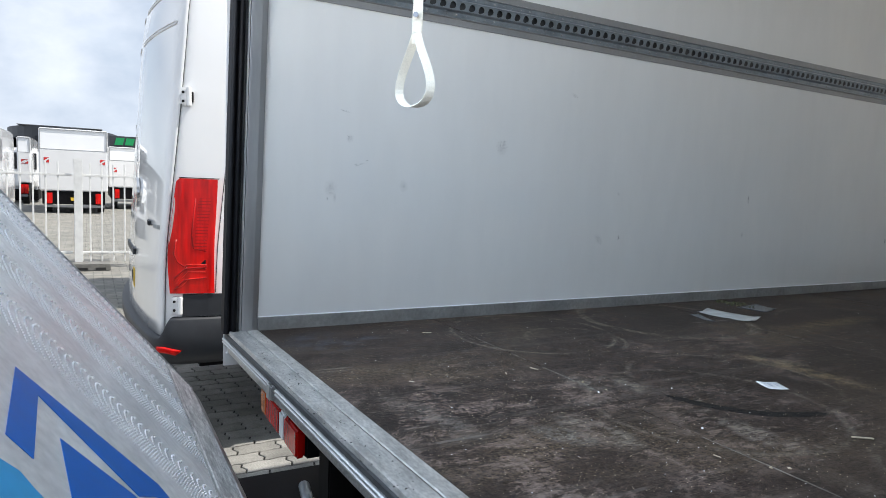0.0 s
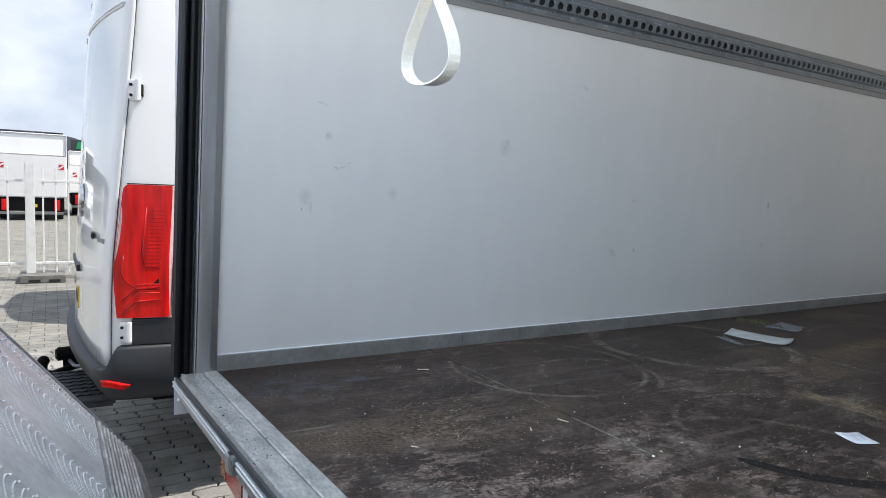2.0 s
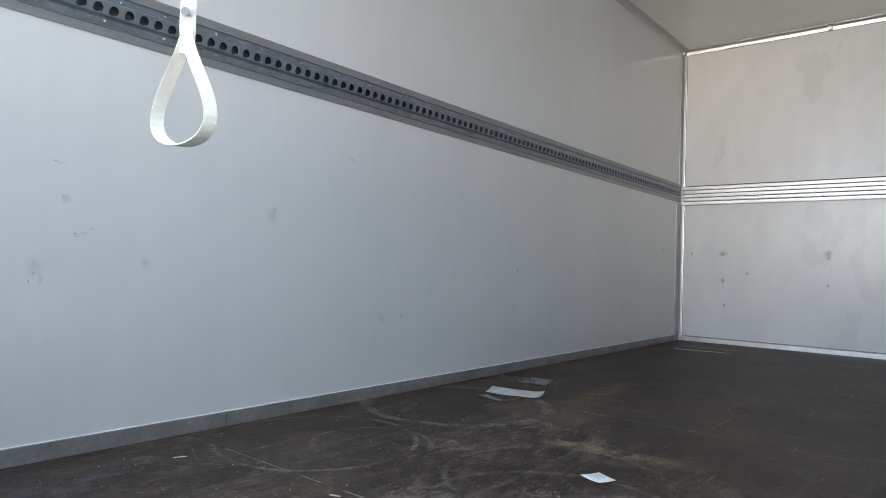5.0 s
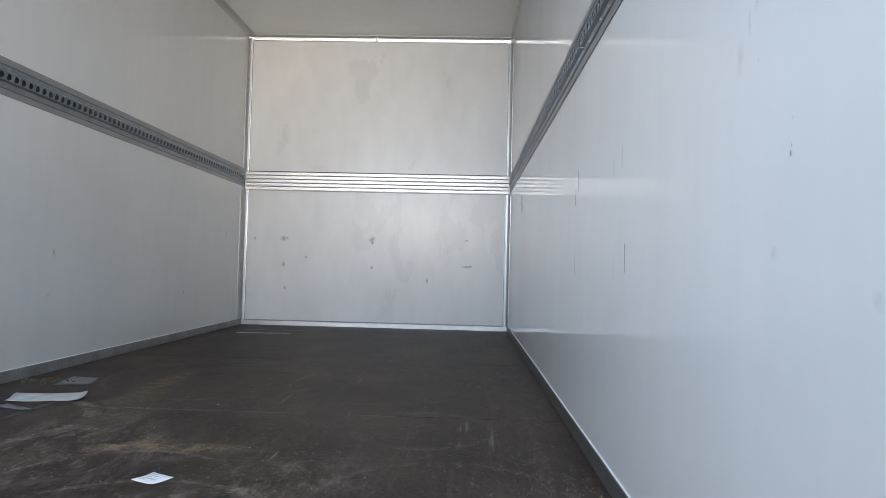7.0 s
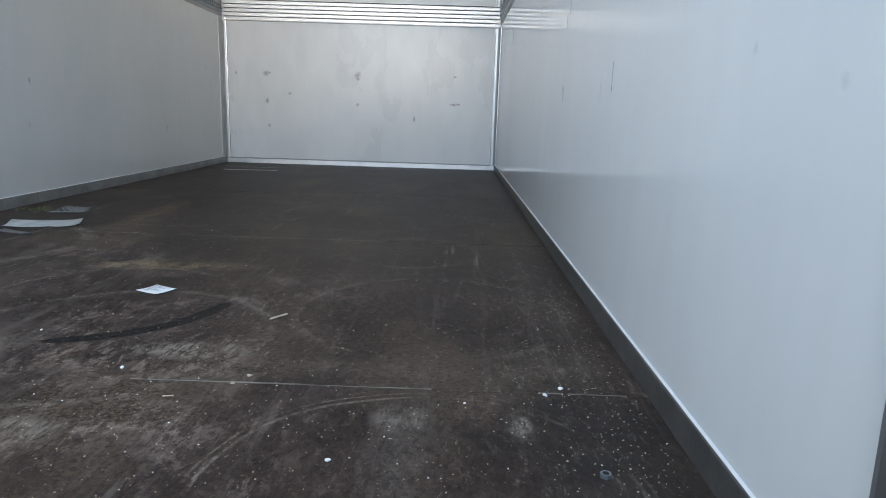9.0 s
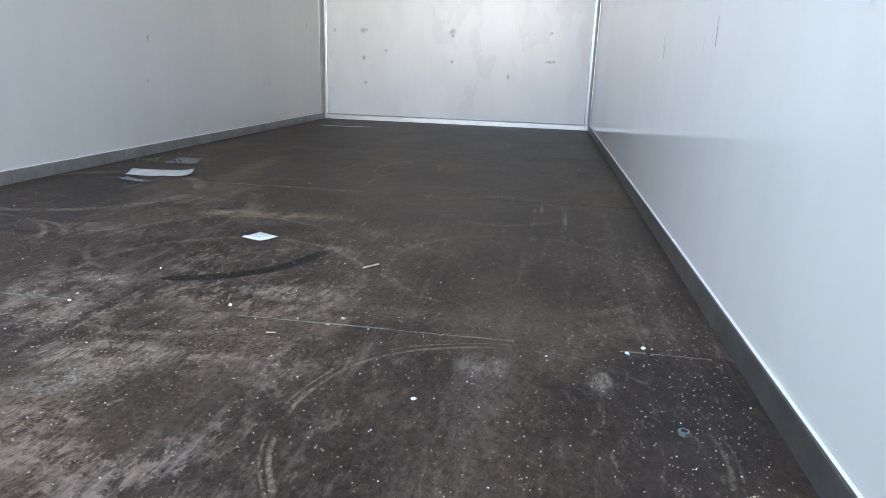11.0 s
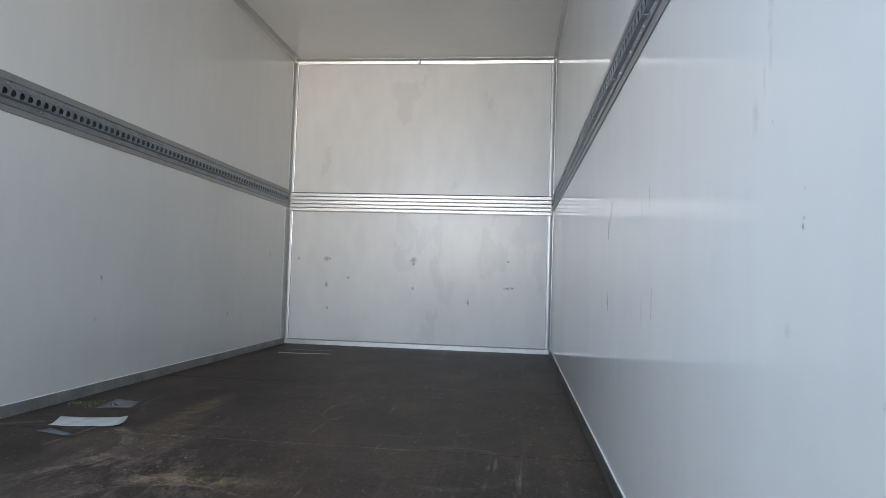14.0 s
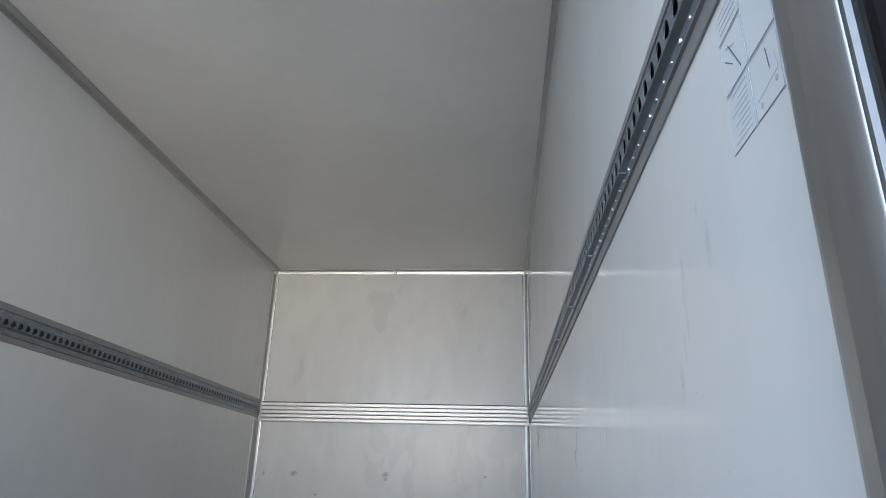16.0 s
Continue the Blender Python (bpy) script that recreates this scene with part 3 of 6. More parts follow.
floor = tagged(new("floor"), "dark worn plywood floor boards with scuffs and dust", "floor", kind="structure")
SEAMS = (0.0, 0.664, 1.846, 3.028, L)
for a, b in zip(SEAMS, SEAMS[1:]):
    part("floor_board", box(0.0, W, a + (0.0015 if a else 0.0), b - 0.0015, -0.021, 0.0, bevel=0.0012, seg=1), M_FLOOR, floor)
seam_rng = random.Random(3)
for y, a, b in ((0.664, 0.22, 0.62), (0.664, 0.70, 0.95), (0.664, 1.27, 1.75), (0.664, 1.92, 2.06), (1.846, 0.45, 1.56), (3.028, 0.9, 1.8)):
    seam = bmesh.new()
    x = a
    while x < b:
        e = min(b, x + seam_rng.uniform(0.015, 0.13))
        w = seam_rng.uniform(0.0009, 0.0021)
        box(x, e, y - w, y + w, -0.012, seam_rng.uniform(-0.0006, 0.0006), bm=seam)
        x = e + (seam_rng.uniform(0.004, 0.05) if seam_rng.random() < 0.3 else 0.0004)
    part("joint_dust", seam, M_JOINTDUST, floor, "pale dust in the board joint")
part("subfloor", box(-T, W + T, 0.002, L, -0.06, -0.0225), M_BLACK, floor)

outer = tagged(new("outer_shell"), "white outside skin of the cargo box", "vehicle body", kind="structure")
part("side_skin", box(-T - 0.006, -T - 0.001, -0.10, L + T, -0.125, H + T), M_SHEET, outer)
part("side_skin", box(W + T + 0.001, W + T + 0.006, -0.10, L + T, -0.072, H + T), M_SHEET, outer)
part("roof_skin", box(-T - 0.006, W + T + 0.006, -0.12, L + T, H + T + 0.001, H + T + 0.012), M_SHEET, outer)


# skirting along the floor, in lengths butted together
def skirting(side):
    e = tagged(new("baseboard"), "dark grey kick rail along the floor with a pale sealant line" if side else "grey aluminium kick rail along the floor with a pale sealant line", "baseboard", kind="structure")
    cuts = (0.10 if side else 0.0, 0.80, 2.21, 3.65, L - 0.012)
    for a, b in zip(cuts, cuts[1:]):
        prof = [(0.0, 0.0), (0.0075, 0.0), (0.007, 0.043), (0.006, 0.0447), (0.0, 0.045)]
        if side:
            prof = [(W - x, z) for x, z in prof]
        part("kick_rail", extrude(prof, "y", a + 0.0008, b - 0.0008), M_SKIRT_DARK if side else M_SKIRT, e)
    bead = [(0.0005, 0.0452), (0.0042, 0.0452), (0.0025, 0.0462), (0.0005, 0.0476)]
    if side:
        bead = [(W - x, z) for x, z in bead]
    part("sealant", extrude(bead, "y", 0.11 if side else 0.003, L - 0.013), M_STICKER, e, "pale sealant line")
    return e


skirting(0)
skirting(1)


# aluminium angles in the corners
def trim(label, profile, axis, a, b, mat=M_ALU_BRIGHT):
    return tagged(obj("trim", extrude(profile, axis, a, b), mat), label, "trim", kind="structure")


R = 0.036


def corner_angle(side, wall_leg, back_leg, z0, z1):
    """A folded angle: two flat legs with raised lips and a rounded cove between them."""
    prof = [(0.0, L), (0.0, L - wall_leg), (0.003, L - wall_leg), (0.004, L - wall_leg + 0.006), (0.0025, L - wall_leg + 0.009), (0.004, L - 0.022),
            (0.007, L - 0.013), (0.013, L - 0.007), (0.020, L - 0.004), (back_leg - 0.007, L - 0.0025), (back_leg - 0.005, L - 0.004), (back_leg, L - 0.003), (back_leg, L)]
    if side:
        prof = [(W - x, y) for x, y in prof]
    trim("bright aluminium corner angle between side and bulkhead", prof, "z", z0, z1)


corner_angle(0, 0.095, 0.030, 0.036, 1.063)
corner_angle(0, 0.050, 0.030, 1.2105, H - 0.002)
corner_angle(1, 0.060, 0.036, 0.036, 1.063)
corner_angle(1, 0.045, 0.034, 1.2105, H - 0.002)
trim("bright aluminium angle along the bulkhead at the floor", [(L, 0.001), (L - 0.012, 0.001), (L - 0.011, 0.034), (L, 0.038)], "x", 0.012, W - 0.012)
for a, b in ((0.0, 1.02), (1.021, W)):
    trim("bright aluminium angle between bulkhead and roof", [(L, H), (L - R, H), (L - R, H - 0.004), (L - 0.012, H - 0.010), (L - 0.009, H - 0.014), (L - 0.004, H - R), (L, H - R)], "x", a + 0.004, b - 0.004)
for cut in ((-0.05, 1.35), (1.352, 3.0), (3.002, L - 0.03)):
    trim("aluminium angle between side panel and roof", [(0, H), (0.054, H), (0.054, H - 0.003), (0.048, H - 0.005), (0.043, H - 0.003), (0.020, H - 0.006), (0.008, H - 0.012), (0.002, H - 0.018), (0, H - 0.018)], "y", *cut, mat=M_ROOFTRIM)
    trim("aluminium angle between side panel and roof", [(W, H), (W - 0.024, H), (W - 0.024, H - 0.003), (W - 0.012, H - 0.006), (W - 0.006, H - 0.009), (W, H - 0.010)], "y", *cut, mat=M_ROOFTRIM)
for x in (0.012, W - 0.012, 1.02):
    tagged(obj("trim_joint", box(x - 0.012, x + 0.012, L - 0.040, L - 0.014, H - 0.040, H - 0.012, bevel=0.004), M_ALU_BRIGHT), "small aluminium corner piece of the roof trim", "trim", kind="structure")

# ribbed guard band on the bulkhead: five planks of extrusion
band = tagged(new("guard_band"), "ribbed bright aluminium guard band across the bulkhead", "guard rail", kind="structure")
B0, B1 = 1.064, 1.210
for i in range(5):
    z0 = B0 + (B1 - B0) * i / 5
    z1 = B0 + (B1 - B0) * (i + 1) / 5
    prof = [(L, z0), (L - 0.0138, z0), (L - 0.0150, z0 + 0.0016), (L - 0.0155, z0 + 0.005), (L - 0.0158, z1 - 0.0065), (L - 0.0150, z1 - 0.0042), (L - 0.0135, z1 - 0.0034), (L, z1 - 0.0034)]
    part("slat", extrude(prof, "x", 0.016, W - 0.016), M_BAND, band)


# dark sheet behind the slats, in place of the shade in their grooves
part("groove_shade", box(0.017, W - 0.017, L - 0.006, L - 0.0002, B0 + 0.002, B1 + 0.003), M_DARKGAP, band, "dark sheet standing in for groove shade")
# thin grey lines that edge the bulkhead's trims
bead = tagged(new("sealant_bead"), "thin grey lines along the bulkhead trims", "sealant", kind="structure")
for x, z0, z1 in ((0.0305, 0.04, 1.060), (0.0305, 1.214, H - 0.04), (W - 0.0395, 0.04, 1.060), (W - 0.0375, 1.214, H - 0.04)):
    part("bead", box(x, x + 0.003, L - 0.0035, L - 0.0003, z0, z1), M_ALU_GREY, bead)
part("bead", box(0.036, W - 0.042, L - 0.0035, L - 0.0003, H - R - 0.0045, H - R - 0.0005), M_ALU_GREY, bead)
part("bead", box(0.036, W - 0.042, L - 0.0035, L - 0.0003, 0.0385, 0.0415), M_ALU_GREY, bead)
part("bead", box(0.036, W - 0.042, L - 0.014, L - 0.0003, B0 - 0.0040, B0 - 0.0003), M_ALU_GREY, bead)

# ---------------- lashing rails ----------------
PITCH = 0.0411


def rail_face(x, s, y0, y1, zc):
    """The pierced steel strip: a row of square cells, each with a keyhole."""
    z0, z1 = zc - 0.0165, zc + 0.0165
    verts, faces = [], []
    count = int((y1 - y0 - 0.02) / PITCH)
    for i in range(count):
        yc = y0 + (i + 0.5) * PITCH
        base = len(verts)
        ring = []
        for k in range(20):
            a = 2 * math.pi * k / 20
            r = {10: 0.0128, 11: 0.0150, 12: 0.0185, 13: 0.0190, 14: 0.0160}.get(k, 0.0122)
            ring.append((math.cos(a) * r, max(math.sin(a) * r, -0.0150)))
        sq = []
        for k in range(20):
            a = 2 * math.pi * k / 20
            c, n = math.cos(a), math.sin(a)
            q = max(abs(c) / (PITCH / 2), abs(n) / (z1 - zc))
            sq.append((c / q, n / q))
        for k in (2, 7, 12, 17):
            sq[k] = (math.copysign(PITCH / 2, sq[k][0]), math.copysign(z1 - zc, sq[k][1]))
        for (py, pz) in sq:
            verts.append((x, yc + py, zc + pz))
        for (py, pz) in ring:
            verts.append((x, yc + py, zc + pz))
        for (py, pz) in ring:
            verts.append((x - s * 0.0022, yc + py, zc + pz))
        for k in range(20):
            j = (k + 1) % 20
            faces.append((base + k, base + j, base + 20 + j, base + 20 + k))
            faces.append((base + 20 + k, base + 20 + j, base + 40 + j, base + 40 + k))
    bm = bmesh.new()
    vs = [bm.verts.new(v) for v in verts]
    for f in faces:
        bm.faces.new([vs[i] for i in f])
    return bm, count


def lashing_rail(side):
    s = -1 if side else 1
    x = W if side else 0.0

    def px(d):
        return x + s * d
    e = thing("lashing_rail", "galvanised steel lashing rail with keyholes in grey aluminium channel", "lashing rail", group="lashing rails")
    zc = 1.155 if side else 1.180
    first_hole = 0.2446 if side else 0.0755
    y0, y1 = first_hole - 0.040, L - 0.018
    lo, hi = zc - 0.0715, zc + 0.0715
    # wall channel: a flat flange above and below, turned in to hold the strip
    part("channel", extrude([(px(0.0), lo), (px(0.003), lo), (px(0.0035), lo + 0.003), (px(0.0035), zc - 0.048), (px(0.0075), zc - 0.046), (px(0.0075), zc - 0.0440), (px(0.001), zc - 0.0440), (px(0.001), zc + 0.0440),
                             (px(0.0075), zc + 0.0440), (px(0.0075), zc + 0.046), (px(0.0035), zc + 0.048), (px(0.0035), hi - 0.003), (px(0.003), hi), (px(0.0), hi)], "y", y0, y1), M_FLANGE, e, "grey aluminium channel")
    # back plate coloured dark, for the shade inside the keyholes
    part("backing", box(min(px(0.0012), px(0.003)), max(px(0.0012), px(0.003)), y0 + 0.01, y1 - 0.01, zc - 0.0160, zc + 0.0160), M_RAILBACK, e)
    face = 0.0150
    bm, count = rail_face(px(face), s, first_hole - PITCH / 2, y1, zc)
    bmesh.ops.remove_doubles(bm, verts=bm.verts, dist=0.0004)
    part("pierced_strip", bm, M_GALV, e, "galvanised strip with a row of keyholes")
    for sg in (-1, 1):
        # the strip's folded edge: slope down to a foot that lies on the channel, with a raised rim
        part("strip_flange", extrude([(px(face), zc + sg * 0.0166), (px(face - 0.0004), zc + sg * 0.0178), (px(0.0060), zc + sg * 0.0235), (px(0.0052), zc + sg * 0.0250), (px(0.0052), zc + sg * 0.0400), (px(0.0066), zc + sg * 0.0415), (px(0.0066), zc + sg * 0.0428),
                                      (px(0.0030), zc + sg * 0.0428), (px(0.0030), zc + sg * 0.0240), (px(0.0120), zc + sg * 0.0166)], "y", y0, y1 - 0.004), M_GALV, e)
    part("strip_end", box(min(px(0.0031), px(face)), max(px(0.0031), px(face)), y0, first_hole - PITCH / 2 - 0.0003, zc - 0.0164, zc + 0.0164), M_GALV, e)
    part("end_plate", box(min(px(0.003), px(0.010)), max(px(0.003), px(0.010)), y0 - 0.012, y0 - 0.0005, zc - 0.05, zc + 0.06, bevel=0.002), M_GALV, e)
    # small rivets above and below each hole, every fourth a bolt head
    rb = cyl(0.0026, 0.0022, 8, 0.0016)
    moved(rb, pose(0, 0, 0, 0, 90 * s, 0))
    bb_ = cyl(0.0040, 0.0026, 10, 0.0030)
    moved(bb_, pose(0, 0, 0, 0, 90 * s, 0))
    rivet, bolt = None, None
    for i in range(count):
        for z in (zc - 0.0318, zc + 0.0318):
            at = (px(0.0060), first_hole + (i + 0.5) * PITCH, z)
            if i % 4 == 3:
                if bolt is None:
                    bolt = part("bolt", bb_, M_DOT, e)
                    bolt.location = at
                    continue
                o = new("bolt", bolt.data)
            else:
                if rivet is None:
                    rivet = part("rivet", rb, M_DOT, e)
                    rivet.location = at
                    continue
                o = new("rivet", rivet.data)
            o.parent, o.location = e, at
    dip = Matrix(((1, 0, 0, 0), (0, 1, 0, 0), (0, 0 if side else -0.0050, 1, 0), (0, 0, 0, 1)))
    hook = box(min(px(0.006), px(0.018)), max(px(0.006), px(0.018)), -0.006, 0.006, -0.0016, 0.0016, bevel=0.001)
    first = None
    for y in (0.746, 1.163, 1.61, 2.06, 2.5, 2.95, 3.4, 3.85, 4.3) if side else (0.216, 0.66, 1.118, 1.564, 2.018, 2.5, 2.95, 3.4, 3.85, 4.3):
        at = (0, y, zc - 0.0262)
        if first is None:
            first = part("hook", hook, M_GALV, e)
            first.location = at
            continue
        o = new("hook", first.data)
        o.parent, o.location = e, at
    for o in e.children:
        if o.location.length > 0:
            o.location = dip @ o.location
        else:
            o.data.transform(dip)
    return e


lashing_rail(0)
lashing_rail(1)


# ---------------- rear frame ----------------
def rear_post(side):
    s = -1 if side else 1
    x = W if side else 0.0

    def px(d):
        return x + s * d
    e = tagged(new("rear_post"), "grey anodised aluminium door post with black rubber seal", "door post", kind="structure")
    p = 0.010 if side else 0.0
    lean = Matrix(((1, 0, 0, 0), (0, 1.32 if side else 1, 0.018, 0.127 if side else 0.002), (0, 0, 1, 0), (0, 0, 0, 1)))

    def upright(name, prof, z0, mat, label=""):
        part(name, moved(extrude(prof, "z", z0, H), lean), mat, e, label)
    turn = [(px(0.010 + p - (0.006 if side else 0.0015) * (1 - math.cos(k * 0.0867))), -0.034 - 0.021 * math.sin(k * 0.0867)) for k in range(19)]
    upright("post_face", [(px(-0.05), -0.001), (px(0.004 + p), -0.001 + (0.004 if side else 0.0)), (px(0.007 + p), -0.004), (px(0.010 + p), -0.020)] + turn + [(px(-0.05), -0.055)], -0.004, M_POST)
    # right bead in a darker grey, to take down the glare it catches
    upright("bead", [(px(-0.05), -0.056), (px(0.004 + p), -0.056), (px(0.006 + p), -0.0575), (px(0.006 + p), -0.0600), (px(0.003 + p), -0.062), (px(-0.05), -0.062)], -0.006, M_ALU_GREY if side else M_ALU_BRIGHT, "aluminium bead")
    upright("bead", [(px(-0.05), -0.064), (px(0.001 + p), -0.064), (px(0.002 + p), -0.066), (px(0.001 + p), -0.070), (px(-0.05), -0.070)], -0.006, M_DARKGAP)
    for a, w in ((-0.0715, 0.018), (-0.091, 0.020)):
        prof = [(px(-0.05), a), (px(0.003 + p), a)] + [(px(0.003 + p + 0.008 * math.sin(math.pi * k / 6)), a - w * k / 6) for k in range(1, 6)] + [(px(0.003 + p), a - w), (px(-0.05), a - w)]
        upright("rubber_seal", prof, -0.004, M_RUBBER, "black rubber lip seal")
    return e


rear_post(0)
rear_post(1)

SKEW = Matrix(((1, 0, 0, 0), (0.042, 1, 0, 0.003), (0, 0, 1, 0), (0, 0, 0, 1)))


def askew(name, bm, mat, parent, label=""):
    """A part of the rear frame, which stands a little out of square with the bulkhead."""
    return part(name, moved(bm, SKEW), mat, parent, label)


header = tagged(new("rear_header"), "grey aluminium cross beam over the rear opening", "door frame", kind="structure")
askew("beam", extrude([(-0.10, H), (-0.10, H - 0.09), (-0.05, H - 0.10), (0.03, H - 0.10), (0.035, H)], "x", 0.012, W - 0.012), M_POST, header)
askew("rubber_seal", extrude([(-0.116, H - 0.01), (-0.116, H - 0.07), (-0.1005, H - 0.07), (-0.1005, H - 0.01)], "x", 0.0, W), M_RUBBER, header)

sill = tagged(new("rear_sill"), "worn aluminium rear sill with grooves, grit and a bolted edge rail", "sill", kind="structure")
askew("tread", extrude([(-0.0008, -0.02), (-0.0008, 0.001), (-0.003, 0.003), (-0.036, 0.003), (-0.038, 0.001), (-0.038, -0.02)], "x", 0.0, W), M_SILL, sill, "scratched aluminium tread")
askew("tread", extrude([(-0.040, -0.02), (-0.040, 0.0005), (-0.043, 0.002), (-0.072, 0.001), (-0.088, 0.003), (-0.094, 0.002), (-0.095, -0.02)], "x", -0.03, W + 0.03), M_SILL, sill)
askew("gasket", extrude([(-0.0955, -0.010), (-0.099, -0.014), (-0.1005, -0.0245), (-0.0955, -0.0245)], "x", -0.035, W + 0.035), M_DARKGAP, sill, "dark dirty gasket strip")
for z in (-0.026, -0.036):
    askew("edge_rail", extrude([(-0.0845, z), (-0.104, z), (-0.107, z - 0.002), (-0.107, z - 0.006), (-0.104, z - 0.008), (-0.0845, z - 0.008)], "x", 0.56, W + 0.04), M_ALU_BRIGHT, sill)
    askew("edge_rail", extrude([(-0.0845, z), (-0.104, z), (-0.107, z - 0.002), (-0.107, z - 0.006), (-0.104, z - 0.008), (-0.0845, z - 0.008)], "x", -0.04, 0.50), M_ALU_BRIGHT, sill)
askew("apron", extrude([(-0.0845, -0.0250), (-0.0945, -0.0250), (-0.0985, -0.062), (-0.098, -0.068), (-0.094, -0.071), (-0.0845, -0.071)], "x", 0.01, W - 0.01), M_ALU, sill, "flat aluminium apron")
askew("bracket", extrude([(-0.1075, -0.024), (-0.112, -0.024), (-0.112, -0.062), (-0.1075, -0.066)], "x", 0.506, 0.53, bevel=0.001), M_ALU_BRIGHT, sill)
askew("bracket", box(0.532, 0.552, -0.112, -0.0985, -0.060, -0.022, bevel=0.003), M_ALU, sill)
askew("corner_foot", merge(box(-0.014, -0.006, -0.098, -0.080, -0.070, -0.022, bevel=0.002), box(-0.022, -0.002, -0.100, -0.076, -0.077, -0.0705, bevel=0.002)), M_SHEET, sill, "white corner foot of the door frame")
askew("corner_foot", box(W - 0.012, W + 0.052, -0.106, -0.06, -0.10, -0.022, bevel=0.004), M_SHEET, sill)
# body subframe and tail lift machinery under the sill
under = thing("tail_lift_frame", "black steel tail lift beams and ram under the floor", "tail lift")
part("cross_beam", box(0.23, W - 0.23, -0.17, 0.17, -0.52, -0.40, bevel=0.006), M_BLACK, under)
for x in (0.63, W - 0.71):
    part("upright", box(x, x + 0.08, 0.02, 0.09, -0.40, -0.062, bevel=0.004), M_BLACK, under)
    part("lift_arm", box(x + 0.11, x + 0.17, -0.34, 0.25, -0.42, -0.33, bevel=0.006), M_BLACK, under)
    part("ram", tube([(x - 0.22, 0.05, -0.375), (x - 0.12, 0.03, -0.365), (x - 0.02, 0.01, -0.36)], 0.016, 16), M_GALV, under, "short steel ram", smooth=True)
    part("bolt", moved(cyl(0.014, 0.02, 6), pose(x + 0.04, -0.0, -0.30, 90, 0, 0)), M_GALV, under)
part("long_beam", box(0.55, 0.62, 0.1, L, -0.36, -0.062), M_BLACK, under)
part("long_beam", box(W - 0.62, W - 0.55, 0.1, L, -0.36, -0.062), M_BLACK, under)


def marker_lamp(x):
    e = thing("tail_lamp", "rectangular tail lamp with orange, red and clear lenses", "tail lamp", group="tail lamps of the box truck")
    part("housing", box(x, x + 0.40, 0.005, 0.06, -0.226, -0.138, bevel=0.006), M_BLACK, e)
    for a, b, mat, lab in ((0.0, 0.06, M_ORANGE, "orange indicator lens"), (0.06, 0.22, M_REDDULL, "red lens"), (0.22, 0.275, M_STICKER, "clear reversing lens"), (0.275, 0.40, M_REDDULL, "red lens")):
        part("lens", box(x + a + 0.0004, x + b - 0.0004, -0.022, 0.0045, -0.222, -0.144, bevel=0.006), mat, e, lab)
    part("mount", box(x + 0.15, x + 0.2, 0.01, 0.05, -0.1375, -0.062), M_BLACK, e)
    return e


marker_lamp(0.165)
marker_lamp(W - 0.57)

# rear wheels of the box truck
for x in (0.0, W - 0.2):
    e = thing("truck_wheel", "black truck tyre on a steel rim under the cargo box", "wheel", group="wheels of the box truck")
    part("tyre", moved(cyl(0.34, 0.19, 40, bevel=0.03), pose(x + 0.1, 1.5, GROUND + 0.34, 0, 90, 0)), M_TYRE, e, smooth=False)
    part("rim", moved(cyl(0.2, 0.194, 30, bevel=0.01), pose(x + 0.1, 1.5, GROUND + 0.34, 0, 90, 0)), M_GALV, e)

# ---------------- pull strap ----------------
strap = thing("pull_strap", "cream webbing pull strap with a riveted loop, hanging down", "strap")
SX, SY = 1.018, 0.070
part("band", ribbon([(SX - 0.008 + 0.004 * math.sin(z * 3), SY, z) for z in [0.785 + (H - 0.10 - 0.785) * k / 16 for k in range(17)]], (0.35, 0.94, 0), 0.019, 0.0016), M_STRAP, strap)
loop = [(SX - 0.006, SY - 0.0022, 0.850), (SX - 0.006, SY - 0.0022, 0.820)]
for k in range(41):
    a = k / 40
    # teardrop: round below, drawn together above
    zz = 0.5 - 0.5 * math.cos(2 * math.pi * a)
    w = 0.071 * math.sin(2 * math.pi * a) * (0.10 + 0.90 * zz)
    loop.append((SX - 0.004 + w * 0.95, SY - 0.0022 + w * 0.25, 0.806 - 0.141 * (zz ** 0.92)))
part("loop", ribbon(loop, (0.35, 0.94, 0), 0.0165, 0.0016), M_STRAP, strap)
part("rivet", moved(cyl(0.0065, 0.006, 18, 0.005), pose(SX - 0.005, SY - 0.005, 0.840, 90, 0, 62)), M_CHROME, strap, "steel rivet")

# ---------------- instruction sticker ----------------
sticker = thing("instruction_sticker", "white instruction sticker with pictograms stuck to the side panel", "sticker")
SXX = W - 0.0003


def sy(y):
    return 0.177 + (y - 0.014) * 1.43


def sz(z):
    return 0.920 + (z - 0.832) * 1.34


def pane(y0, y1, z0, z1):
    y0, y1, z0, z1 = sy(y0), sy(y1), sz(z0), sz(z1)
    bm = bmesh.new()
    box(SXX - 0.0003, SXX, y0, y1, z0, z1, bm=bm)
    part("panel", bm, M_STICKER, sticker)
    d = 0.0009
    fr = bmesh.new()
    for a in ((y0, y1, z0, z0 + d), (y0, y1, z1 - d, z1), (y0, y0 + d, z0 + d, z1 - d), (y1 - d, y1, z0 + d, z1 - d)):
        box(SXX - 0.0006, SXX - 0.0004, *a, bm=fr)
    part("panel_border", fr, M_INK, sticker)


